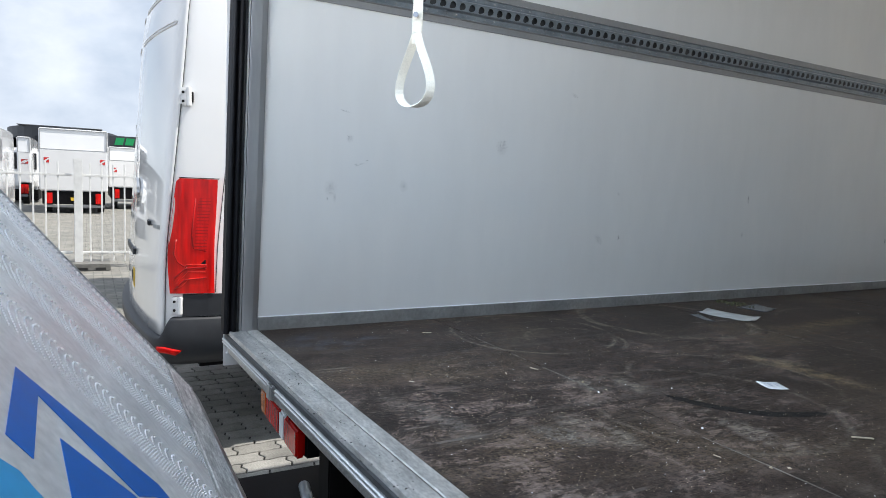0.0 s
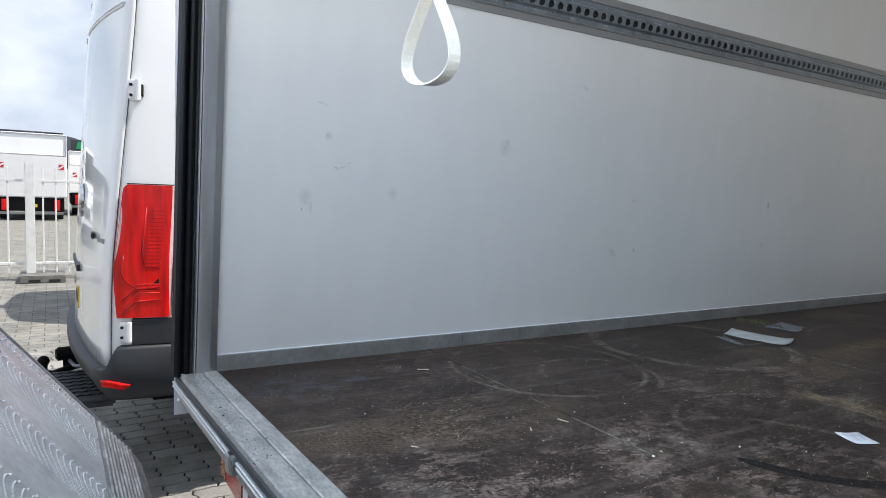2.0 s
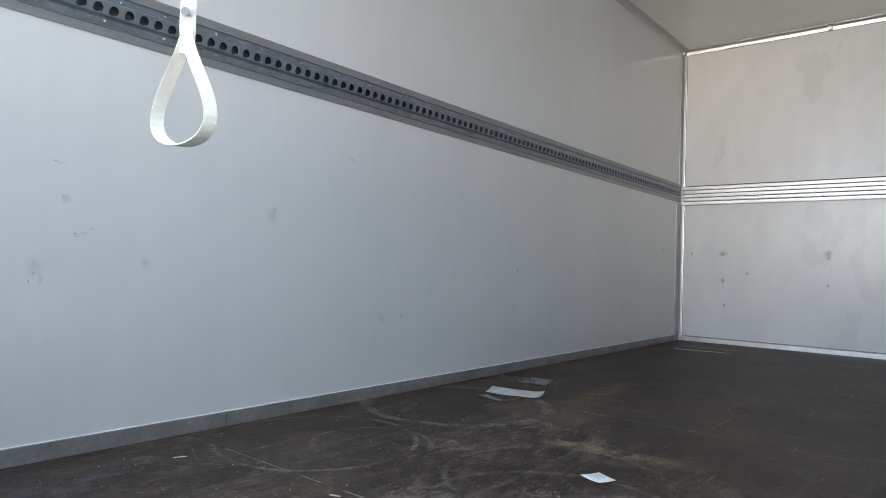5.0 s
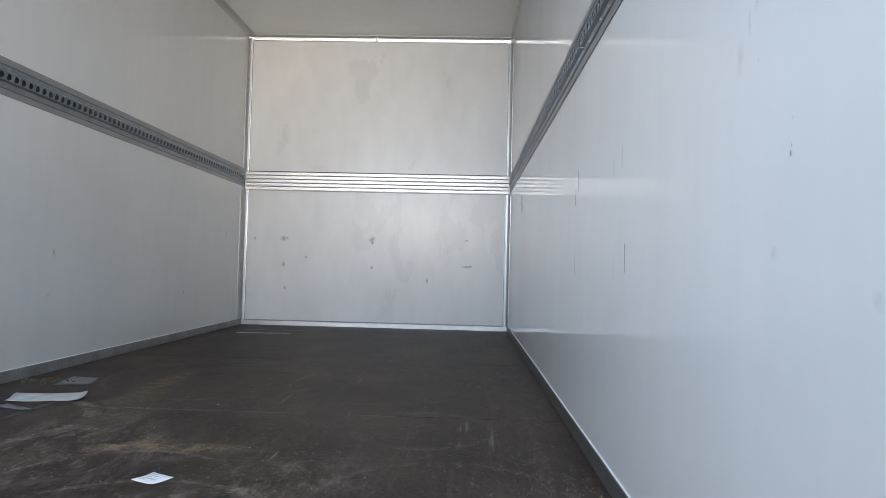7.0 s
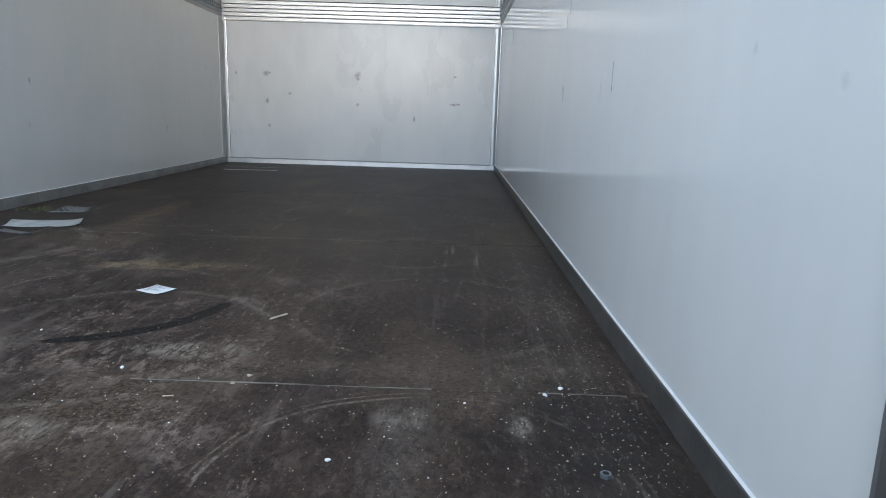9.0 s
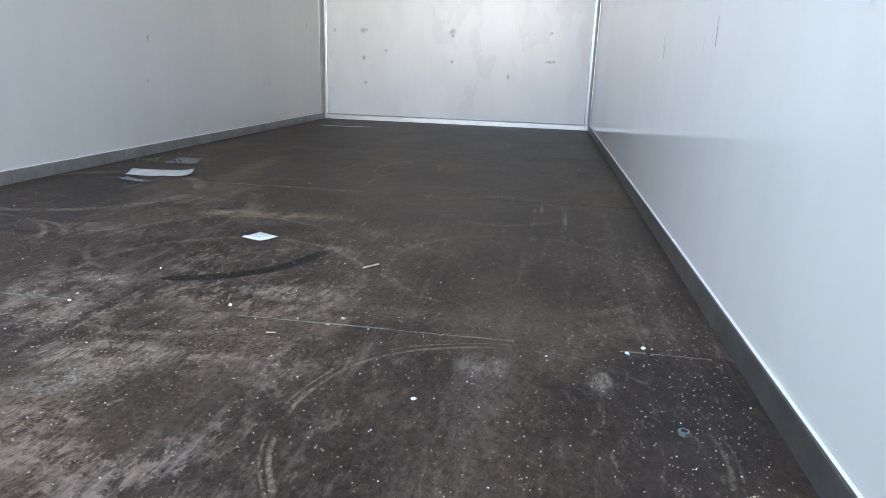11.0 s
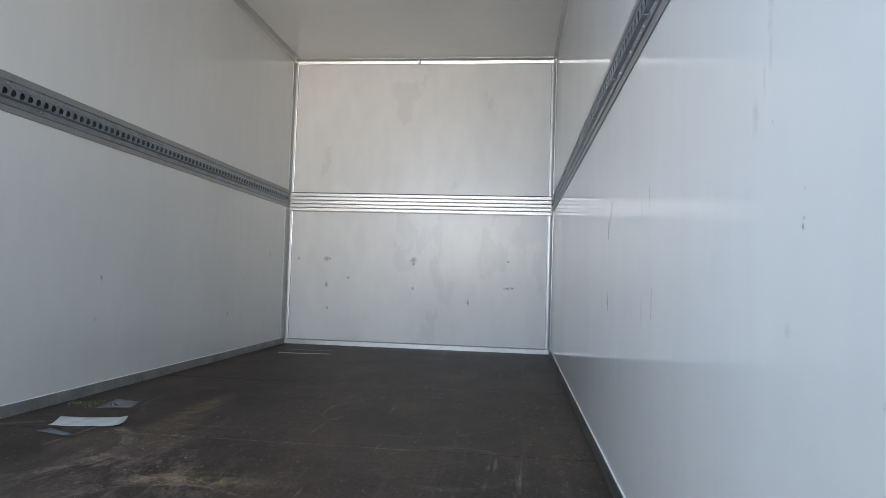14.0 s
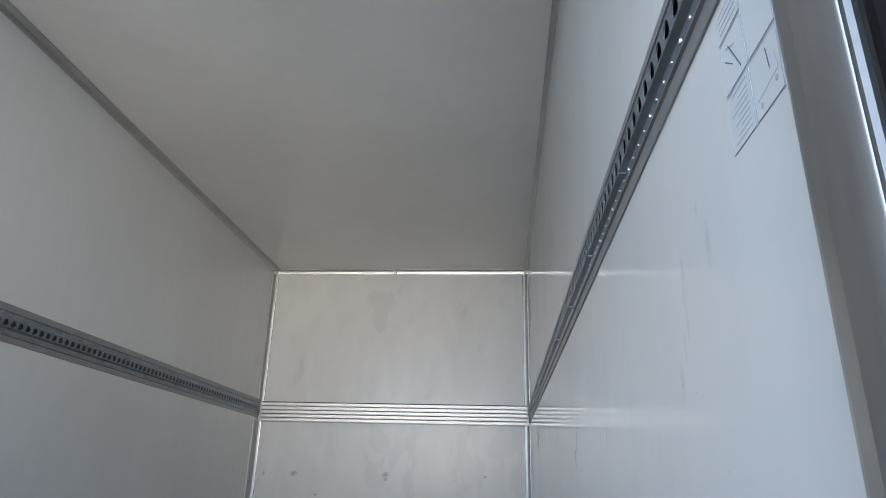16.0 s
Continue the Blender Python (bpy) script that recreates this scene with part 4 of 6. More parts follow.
def ink(y0, z0, y1, z1, w, mat=M_INK):
    y0, y1, z0, z1 = sy(y0), sy(y1), sz(z0), sz(z1)
    d = Vector((0, y1 - y0, z1 - z0))
    bm = box(-0.0001, 0.0001, -d.length / 2, d.length / 2, -w / 2, w / 2)
    moved(bm, Matrix.Translation((SXX - 0.0005, (y0 + y1) / 2, (z0 + z1) / 2)) @ Matrix.Rotation(math.atan2(d.z, d.y), 4, "X"))
    part("ink_line", bm, mat, sticker)


Z0 = 0.832
pane(0.055, 0.094, Z0, Z0 + 0.044)
pane(0.055, 0.094, Z0 + 0.046, Z0 + 0.088)
pane(0.014, 0.053, Z0 + 0.0, Z0 + 0.044)
pane(0.014, 0.053, Z0 + 0.046, Z0 + 0.112)
pane(0.055, 0.094, Z0 + 0.090, Z0 + 0.112)
for k in range(8):
    ink(0.060, Z0 + 0.005 + k * 0.0042, 0.088 - (k * 37 % 5) * 0.003, Z0 + 0.005 + k * 0.0042, 0.0011)
ink(0.060, Z0 + 0.0405, 0.085, Z0 + 0.0405, 0.0026)
ink(0.064, Z0 + 0.052, 0.080, Z0 + 0.080, 0.0018, M_INKDARK)
ink(0.076, Z0 + 0.062, 0.088, Z0 + 0.072, 0.0012, M_INKDARK)
ink(0.070, Z0 + 0.074, 0.084, Z0 + 0.080, 0.002)
ink(0.028, Z0 + 0.022, 0.030, Z0 + 0.038, 0.0016, M_INKDARK)
ink(0.018, Z0 + 0.016, 0.048, Z0 + 0.012, 0.0008)
ink(0.018, Z0 + 0.016, 0.020, Z0 + 0.028, 0.0008)
ink(0.020, Z0 + 0.075, 0.046, Z0 + 0.100, 0.002)
ink(0.040, Z0 + 0.100, 0.050, Z0 + 0.104, 0.0018, M_INKDARK)
for k in range(3):
    ink(0.060, Z0 + 0.096 + k * 0.005, 0.090, Z0 + 0.096 + k * 0.005, 0.0014)
for y, z in ((0.022, Z0 + 0.011), (0.044, Z0 + 0.007)):
    part("ink_ring", moved(cyl(0.0028, 0.0002, 16), pose(SXX - 0.0005, sy(y), sz(z), 0, 90, 0)), M_INK, sticker)

# ---------------- tail lift platform, tipped up behind the sill ----------------
ANG = 51.0
PX0, PX1 = 0.150, 1.95
# in its own axes: x along the hinge, v up the slope, n out of the tread face
UP = Vector((0, -math.cos(radians(ANG)), math.sin(radians(ANG))))
OUT = Vector((0, math.sin(radians(ANG)), math.cos(radians(ANG))))
ORG = Vector((0, -0.300, -0.040))


def on_plate(x, v, n=0.0):
    return Vector((x, 0, 0)) + ORG + UP * v + OUT * n


PLATE = Matrix(((1, UP.x, OUT.x, ORG.x), (0, UP.y, OUT.y, ORG.y), (0, UP.z, OUT.z, ORG.z), (0, 0, 0, 1)))
platform = thing("lift_platform", "tipped-up grey aluminium lift platform with grip dots, blue print", "tail lift platform")
DEPTH = 1.80
bmp = box(PX0, PX1, 0.0, 0.98, -0.032, 0.0, bevel=0.003)
part("deck", moved(bmp, PLATE), M_PLATE, platform)
# unseen outer ramp, added bright to throw sunlight into the box
part("ramp", moved(box(PX0, PX1, 0.9805, DEPTH, -0.030, -0.0005, bevel=0.003), PLATE), M_RAMP, platform, "unseen bright aluminium outer ramp, added as a reflector")
# ribbed hinge edge: strip with ridges, curling down at the lip
prof = [(0.0, 0.0)]
for k in range(9):
    v = -0.008 - k * 0.0125
    prof += [(v, 0.0005), (v - 0.0025, 0.003), (v - 0.0055, 0.003), (v - 0.008, 0.0005)]
prof += [(-0.130, 0.0), (-0.158, -0.004), (-0.178, -0.014), (-0.188, -0.030), (-0.186, -0.046), (-0.170, -0.046), (-0.150, -0.036), (0.0, -0.036)]
hb = bmesh.new()
lo = [hb.verts.new((PX0 + 0.002, p[0] - 0.0008, p[1])) for p in prof]
hi = [hb.verts.new((PX1 - 0.002, p[0] - 0.0008, p[1])) for p in prof]
for i in range(len(prof)):
    j = (i + 1) % len(prof)
    hb.faces.new((lo[i], lo[j], hi[j], hi[i]))
hb.faces.new(lo)
hb.faces.new(hi[::-1])
part("hinge_edge", moved(hb, PLATE), M_LIP, platform, "ribbed worn aluminium hinge edge")
part("side_rail", moved(box(PX0 - 0.008, PX0 - 0.0005, -0.12, DEPTH, -0.034, 0.004, bevel=0.002), PLATE), M_ALU, platform)
part("side_rail", moved(box(PX1 + 0.0005, PX1 + 0.008, -0.12, DEPTH, -0.034, 0.004, bevel=0.002), PLATE), M_ALU, platform)
for x in (0.42, 0.50, 1.5, 1.58):
    part("rubber_stop", moved(box(x, x + 0.035, -0.205, -0.172, -0.070, -0.034, bevel=0.008), PLATE), M_RUBBER, platform, "black rubber stop")
# raised grip dots: bands of curved rows, like fish scales
verts, faces = [], []


def dot(x, v, r):
    b = len(verts)
    for k in range(6):
        a = math.pi * k / 3
        verts.append(PLATE @ Vector((x + r * math.cos(a), v + r * math.sin(a), 0.0002)))
    for k in range(6):
        a = math.pi * k / 3
        verts.append(PLATE @ Vector((x + 0.5 * r * math.cos(a), v + 0.5 * r * math.sin(a), 0.0027)))
    for k in range(6):
        j = (k + 1) % 6
        faces.append((b + k, b + j, b + 6 + j, b + 6 + k))
    faces.append(tuple(range(b + 6, b + 12)))


def printed(x, v):
    return 1.30 < x and 0.15 < v < 0.46


xc = 0.310
while xc < PX1 - 0.10:
    v = 0.010
    while v < 0.94:
        for k in range(18):
            a = (k / 17) ** 0.85
            x, vv = xc + 0.128 * a, v + 0.016 * math.sin(math.pi * a ** 0.7) - 0.021 * a
            if vv > 0.002 and not printed(x, vv):
                dot(x, vv, 0.0010 + 0.0019 * max(0.0, 1.0 - a * 1.6) ** 1.3)
        v += 0.0155
    xc += 0.255
# a single narrow band along the free edge
v = 0.004
while v < 0.94:
    for k in range(9):
        a = k / 8
        dot(PX0 + 0.030 + 0.055 * a, v + 0.010 * math.sin(math.pi * a) - 0.008 * a, 0.0012 + 0.0012 * (1 - a))
    v += 0.0155
dm = bpy.data.meshes.new("grip_dots")
dm.from_pydata([tuple(v) for v in verts], [], faces)
dm.materials.append(M_DOT)
dots = new("grip_dots", dm)
dots.parent = platform
tagged(dots, "raised bright grip dots in curved rows", kind="stuff")
# printed mark: blue chevrons, as plain shapes


def decal(points, mat, n=0.0008):
    bm = bmesh.new()
    up = [bm.verts.new(PLATE @ Vector((x, v, n))) for x, v in points]
    dn = [bm.verts.new(PLATE @ Vector((x, v, n - 0.0006))) for x, v in points]
    bm.faces.new(up)
    bm.faces.new(dn[::-1])
    for i in range(len(points)):
        j = (i + 1) % len(points)
        bm.faces.new((up[i], dn[i], dn[j], up[j]))
    part("printed_mark", bm, mat, platform, "blue printed mark")

decal([(1.331, 0.426), (1.520, 0.413), (1.522, 0.380), (1.356, 0.390), (1.387, 0.231), (1.341, 0.198), (1.300, 0.160), (1.285, 0.185)], M_BLUE)
decal([(1.422, 0.353), (1.396, 0.237), (1.410, 0.200), (1.545, 0.210), (1.533, 0.333)], M_BLUE)
decal([(1.573, 0.412), (1.566, 0.391), (1.575, 0.374), (1.588, 0.330), (1.74, 0.33), (1.74, 0.412)], M_CYAN)

# ---------------- loose things on the floor ----------------


def sheet(name, corners, mat, label, category, lift=0.002, curl=0.006, n=8):
    bm = bmesh.new()
    c = [Vector((*p[:2], 0)) for p in corners]
    grid = []
    for i in range(n + 1):
        rowv = []
        for j in range(n + 1):
            u, w = i / n, j / n
            p = (c[0] * (1 - u) + c[1] * u) * (1 - w) + (c[3] * (1 - u) + c[2] * u) * w
            z = 0.0015 + curl * max(0.0, noise.noise(Vector((p[0] * 14, p[1] * 14, 3.1)))) + curl * 0.5 * ((2 * u - 1) ** 4 * (2 * w - 1) ** 2)
            rowv.append(bm.verts.new((p[0], p[1], z)))
        grid.append(rowv)
    for i in range(n):
        for j in range(n):
            bm.faces.new((grid[i][j], grid[i + 1][j], grid[i + 1][j + 1], grid[i][j + 1]))
    bmesh.ops.recalc_face_normals(bm, faces=bm.faces)
    ret = bmesh.ops.extrude_face_region(bm, geom=bm.faces[:])
    for v in [g for g in ret["geom"] if isinstance(g, bmesh.types.BMVert)]:
        v.co.z += 0.0006
    return tagged(obj(name, bm, mat, smooth=True), label, category)


sheet("paper_sheet", [(0.238, 1.864), (0.465, 1.915), (0.414, 2.052), (0.186, 1.996)], M_PAPER2, "flattened grey-white sheet of paper lying on the floor", "paper", curl=0.008)
LAB = [(1.044, 1.150), (1.104, 1.128), (1.128, 1.178), (1.068, 1.207)]
tag = sheet("paper_label", LAB, M_PAPER, "small white printed paper label lying on the floor", "paper", curl=0.0025)
tb = bmesh.new()
for k in range(5):
    a = 0.18 + 0.15 * k
    p0 = Vector((*LAB[0], 0)).lerp(Vector((*LAB[3], 0)), a)
    p1 = Vector((*LAB[1], 0)).lerp(Vector((*LAB[2], 0)), a)
    q0, q1 = p0.lerp(p1, 0.15), p0.lerp(p1, 0.45 + 0.3 * (k % 2))
    d = q1 - q0
    merge(tb, moved(box(-d.length / 2, d.length / 2, -0.0016, 0.0016, 0.0052, 0.0055), Matrix.Translation((q0 + q1) / 2) @ Matrix.Rotation(math.atan2(d.y, d.x), 4, "Z")))
part("print_bars", tb, M_INK, tag, "grey printed lines")
sheet("plastic_scrap", [(0.20, 2.17), (0.335, 2.20), (0.29, 2.345), (0.17, 2.36)], M_FILM, "grey translucent film scrap on the floor", "scrap", curl=0.003)
sheet("plastic_scrap", [(0.255, 1.79), (0.385, 1.752), (0.405, 1.775), (0.27, 1.835)], M_FILM, "grey translucent film scrap on the floor", "scrap", curl=0.003)
sheet("tape_strip", [(0.20, 4.16), (0.56, 4.20), (0.55, 4.23), (0.19, 4.20)], M_PAPER2, "pale strip of tape stuck to the floor", "tape", curl=0.002)
sheet("tape_strip", [(0.16, 4.38), (0.62, 4.40), (0.61, 4.42), (0.16, 4.41)], M_FILM, "grey strip of tape stuck to the floor", "tape", curl=0.002)


def splinter(x, y, length, width, turn, mat, label, name="wood_splinter"):
    bm = box(-length / 2, length / 2, -width / 2, width / 2, 0.001, 0.001 + width * 0.5, bevel=width * 0.15, seg=1)
    for v in bm.verts:
        k = v.co.x / length
        v.co.y += 0.25 * length * k * k + width * 0.3 * noise.noise(Vector((v.co.x * 60, x, y)))
        v.co.y *= 1 - 0.5 * abs(k)
    moved(bm, pose(x, y, 0, 0, 0, turn))
    return tagged(obj(name, bm, mat), label, "splinter")


splinter(1.421, 0.995, 0.046, 0.006, 55, M_WOOD, "pale wood splinter lying on the floor")
splinter(0.217, 0.532, 0.034, 0.005, 70, M_WOOD, "small pale wood splinter on the floor")
splinter(0.715, 0.623, 0.028, 0.005, 20, M_WOOD, "small pale wood splinter on the floor")
splinter(0.724, 0.521, 0.020, 0.003, -30, M_WOOD, "small pale wood splinter on the floor")
splinter(1.357, 0.601, 0.016, 0.003, 10, M_WOOD, "small pale wood splinter on the floor")
splinter(0.702, 0.241, 0.016, 0.003, 40, M_WOOD, "small pale wood splinter on the floor")


def chip(x, y, r, mat, label):
    """A ragged flake, thicker in the middle."""
    bm = bmesh.new()
    bmesh.ops.create_icosphere(bm, subdivisions=1, radius=1.0)
    for v in bm.verts:
        k = 0.42 + 0.5 * noise.noise(Vector((v.co.x * 1.7 + x * 40, v.co.y * 1.7 + y * 40, v.co.z)))
        v.co = Vector((v.co.x * r * k * 1.25, v.co.y * r * k * 0.8, max(v.co.z, -0.3) * r * 0.45))
    low = min(v.co.z for v in bm.verts)
    moved(bm, pose(x, y, 0.0003 - low, 0, 0, (x * 997) % 180))
    return tagged(obj("plastic_chip", bm, mat), label, "chip")


for x, y, r, mat, label in ((1.629, 0.436, 0.010, M_PAPER, "small white plastic flake lying on the floor"), (1.957, 0.680, 0.010, M_PAPER, "small white plastic flake lying on the floor"),
                            (1.929, 0.653, 0.010, M_PAPER, "small white plastic flake lying on the floor"), (1.453, 0.688, 0.009, M_CHIP, "small cream flake lying by the board joint"),
                            (1.435, 0.657, 0.009, M_CHIP, "small cream flake lying on the board joint"), (0.866, 0.676, 0.012, M_CHIP, "small cream flake lying on the board joint"),
                            (0.941, 0.690, 0.009, M_CHIP, "small cream flake lying by the board joint"), (0.998, 0.869, 0.007, M_PAPER, "small white plastic flake lying on the floor"),
                            (2.071, 1.158, 0.008, M_CHIP, "small cream flake lying beside the kick rail"), (1.237, 0.703, 0.010, M_PAPER, "small white plastic flake lying by the board joint"),
                            (1.582, 0.827, 0.007, M_CHIP, "small cream flake lying on the floor"), (0.951, 0.656, 0.008, M_PAPER, "small white plastic flake lying on the board joint"),
                            (0.957, 0.428, 0.007, M_CHIP, "small cream flake lying on the floor"), (1.802, 0.614, 0.006, M_PAPER, "small white plastic flake lying on the floor")):
    chip(x, y, r * 0.75, mat, label)

nut = thing("loose_nut", "small steel nut lying on the floor", "nut")
nb = cyl(0.0075, 0.005, 6)
part("nut_body", moved(nb, pose(1.972, 0.424, 0.0024)), M_GALV, nut)
part("nut_hole", moved(cyl(0.0042, 0.0010, 12), pose(1.972, 0.424, 0.0046)), M_CAVITY, nut)

rng = random.Random(7)


def crumbs(name, label, mat, count, spot, size):
    """Grit strewn on the floor, one small faceted chip each."""
    vs, fs = [], []
    for _ in range(count):
        x, y = spot()
        if not (0.02 < x < W - 0.02 and -0.075 < y < L - 0.03):
            continue
        r = size * (0.5 + rng.random() ** 2 * 1.3)
        a = rng.random() * 6.28
        b = len(vs)
        z0 = 0.0002 if y > 0 else 0.0028
        for k in range(4):
            q = a + k * math.pi / 2 + rng.uniform(-0.4, 0.4)
            vs.append((x + r * rng.uniform(0.6, 1.3) * math.cos(q), y + r * rng.uniform(0.6, 1.3) * math.sin(q), z0))
        vs.append((x + r * 0.2, y, z0 + r * rng.uniform(0.5, 1.0)))
        for k in range(4):
            fs.append((b + k, b + (k + 1) % 4, b + 4))
        fs.append((b + 3, b + 2, b + 1, b))
    me = bpy.data.meshes.new(name)
    me.from_pydata(vs, [], fs)
    me.materials.append(mat)
    return tagged(new(name, me), label, "grit", kind="stuff")


crumbs("grit", "pale grit and wood dust strewn over the floor", M_CHIP, 7500, lambda: (rng.uniform(0, W), abs(rng.gauss(0, 1.3))), 0.0009)
crumbs("grit", "pale grit gathered along the kick rail", M_CHIP, 650, lambda: (W - 0.03 - abs(rng.gauss(0, 0.10)), rng.uniform(0.05, 1.3)), 0.0011)
crumbs("grit", "pale grit gathered in the middle of the doorway", M_CHIP, 1100, lambda: (rng.gauss(0.9, 0.28), rng.gauss(0.42, 0.15)), 0.0010)
crumbs("grit", "dark grit lying on the sill", M_CAVITY, 260, lambda: (rng.uniform(0, W), rng.uniform(-0.075, 0.0)), 0.0016)
crumbs("leaf_litter", "dry leaf crumbs by the side panel", M_LEAF, 90, lambda: (rng.gauss(0.11, 0.05), rng.gauss(2.255, 0.022)), 0.008)
crumbs("grit", "white crumbs strewn over the floor", M_PAPER, 380, lambda: (rng.uniform(0.1, W), 0.1 + abs(rng.gauss(0, 1.3))), 0.0010)
crumbs("grit", "white crumbs gathered near the right side of the doorway", M_PAPER, 120, lambda: (rng.gauss(1.68, 0.24), rng.gauss(0.46, 0.2)), 0.0009)


# ---------------- rub marks on the panels ----------------
def scuff(wall, at, w, h, turn=0.0, dark=False):
    """A ragged patch of dirt rubbed into a wall; u runs along it, z up."""
    me = bpy.data.meshes.new("scuff")
    c, s = math.cos(radians(turn)), math.sin(radians(turn))
    vs = []
    for a, b in ((-1, -1), (1, -1), (1, 1), (-1, 1)):
        u, z = a * w / 2 * c - b * h / 2 * s, a * w / 2 * s + b * h / 2 * c
        if wall == "left":
            vs.append((0.0008, at[0] + u, at[1] + z))
        elif wall == "right":
            vs.append((W - 0.0008, at[0] + u, at[1] + z))
        else:
            vs.append((at[0] + u, L - 0.0008, at[1] + z))
    me.from_pydata(vs, [], [(0, 1, 2, 3)])
    uv = me.uv_layers.new(name="UVMap")
    for i, p in enumerate(((-1, -1), (1, -1), (1, 1), (-1, 1))):
        uv.data[i].uv = p
    me.materials.append(M_SCUFF_DARK if dark else M_SCUFF if wall == "left" else M_SCUFF_PALE if wall == "right" else M_SCUFF_DARK)
    ob = new("scuff", me)
    ob.parent = {"left": wall_left, "right": wall_right}.get(wall, wall_back)
    return ob


for y, z, w, h, r in ((0.311, 0.662, 0.05, 0.05, 0), (0.357, 0.576, 0.07, 0.012, 15), (0.34, 0.569, 0.03, 0.01, 10), (0.245, 0.485, 0.08, 0.1, 0), (0.524, 0.503, 0.06, 0.07, 0), (0.947, 0.671, 0.09, 0.11, 0),
                      (1.578, 0.508, 0.03, 0.03, 0), (1.593, 0.309, 0.025, 0.045, 0), (1.478, 0.306, 0.1, 0.06, -40), (2.463, 0.503, 0.03, 0.08, 0), (2.433, 0.326, 0.04, 0.05, 0), (0.294, 0.753, 0.06, 0.01, -8),
                      (3.757, 0.289, 0.035, 0.07, 0), (4.447, 0.694, 0.03, 0.10, 0), (1.298, 0.909, 0.07, 0.03, -20), (3.977, 0.503, 0.03, 0.06, 0), (0.955, 0.69, 0.03, 0.05, 0), (0.26, 0.455, 0.02, 0.06, 0)):
    scuff("left", (y, z), w, h, r)
for x, z, w, h in ((1.026, 0.688, 0.095, 0.105), (1.026, 0.66, 0.05, 0.05), (1.026, 0.47, 0.05, 0.05), (1.77, 0.491, 0.14, 0.04), (1.80, 0.495, 0.05, 0.03), (1.768, 0.697, 0.05, 0.03), (0.324, 0.685, 0.1, 0.08), (0.329, 0.48, 0.06, 0.08),
                   (0.504, 0.539, 0.06, 0.04), (0.342, 0.294, 0.04, 0.05), (0.094, 0.681, 0.03, 0.06), (1.463, 0.375, 0.03, 0.1), (0.352, 0.688, 0.03, 0.03)):
    scuff("back", (x, z), w, h)
for y, z, w, h in ((3.663, 0.871, 0.03, 0.18), (3.775, 0.896, 0.02, 0.14), (1.744, 0.514, 0.025, 0.12), (1.223, 0.72, 0.03, 0.12), (1.232, 0.887, 0.02, 0.03), (1.212, 0.493, 0.03, 0.12), (0.411, 0.612, 0.012, 0.02),
                   (0.538, 0.751, 0.04, 0.09), (0.445, 0.509, 0.03, 0.03), (0.267, 0.467, 0.03, 0.03), (0.392, 0.875, 0.035, 0.1), (0.493, 0.873, 0.03, 0.08), (0.407, 0.648, 0.008, 0.01), (1.76, 0.722, 0.02, 0.08),
                   (0.419, 0.923, 0.02, 0.05), (1.143, 0.733, 0.014, 0.12)):
    scuff("right", (y, z), w, h)

for y, z, w, h in ((0.497, 0.845, 0.030, 0.05), (0.494, 0.812, 0.022, 0.08), (0.512, 0.785, 0.016, 0.08)):
    drip = scuff("right", (y, z), w, h)
    drip.data.materials[0] = M_RUST

# small dark nicks and scratches
for y, z, w, h, r in ((0.335, 0.574, 0.022, 0.006, 10), (0.378, 0.589, 0.020, 0.006, 15), (0.284, 0.299, 0.006, 0.006, 0), (0.284, 0.757, 0.04, 0.005, -8), (0.306, 0.668, 0.014, 0.014, 0), (2.459, 0.512, 0.016, 0.040, 0),
                      (1.596, 0.314, 0.014, 0.034, 0), (0.243, 0.470, 0.010, 0.012, 0), (0.234, 0.450, 0.008, 0.020, 0), (3.757, 0.289, 0.018, 0.05, 0), (4.447, 0.694, 0.016, 0.09, 10)):
    scuff("left", (y, z), w, h, r, True)
for y, z, w, h in ((3.663, 0.871, 0.016, 0.16), (3.775, 0.896, 0.012, 0.10), (1.744, 0.514, 0.010, 0.10), (1.143, 0.733, 0.010, 0.10), (0.411, 0.612, 0.008, 0.014), (0.488, 0.733, 0.006, 0.008), (0.409, 0.620, 0.006, 0.008), (2.35, 0.82, 0.010, 0.12)):
    scuff("right", (y, z), w, h, 0.0, True)

marks = tagged(new("scratch_marks"), "thin dark vertical scratches on the side panel", "scratches", kind="structure")
for y, z0, z1, w in ((3.755, 0.84, 0.944, 0.009), (3.662, 0.83, 0.92, 0.008), (1.742, 0.686, 0.737, 0.0035), (1.697, 0.725, 0.791, 0.0035), (1.732, 0.473, 0.519, 0.0035), (1.110, 0.484, 0.546, 0.0022), (4.33, 0.831, 0.915, 0.008)):
    for k in range(4):
        zz = z0 + (z1 - z0) * (k + 0.06 * (k % 2)) / 4
        part("scratch", box(W - 0.0006, W - 0.00005, y - w * (0.5 - 0.1 * k), y + w * 0.35, zz, zz + (z1 - z0) * 0.2), M_SCRATCH, marks)

# ---------------- outside: the yard ----------------
ground = tagged(obj("ground", box(-400, 400, -400, 400, GROUND - 0.3, GROUND), M_PAVING), "grey concrete block paving of the yard", "paving", kind="structure")


# ---------------- white panel van beside the truck ----------------
VX, HW = -2.135, 1.01              # middle line and half width
van = thing("panel_van", "white high-roof panel van parked with its rear doors shut", "van")


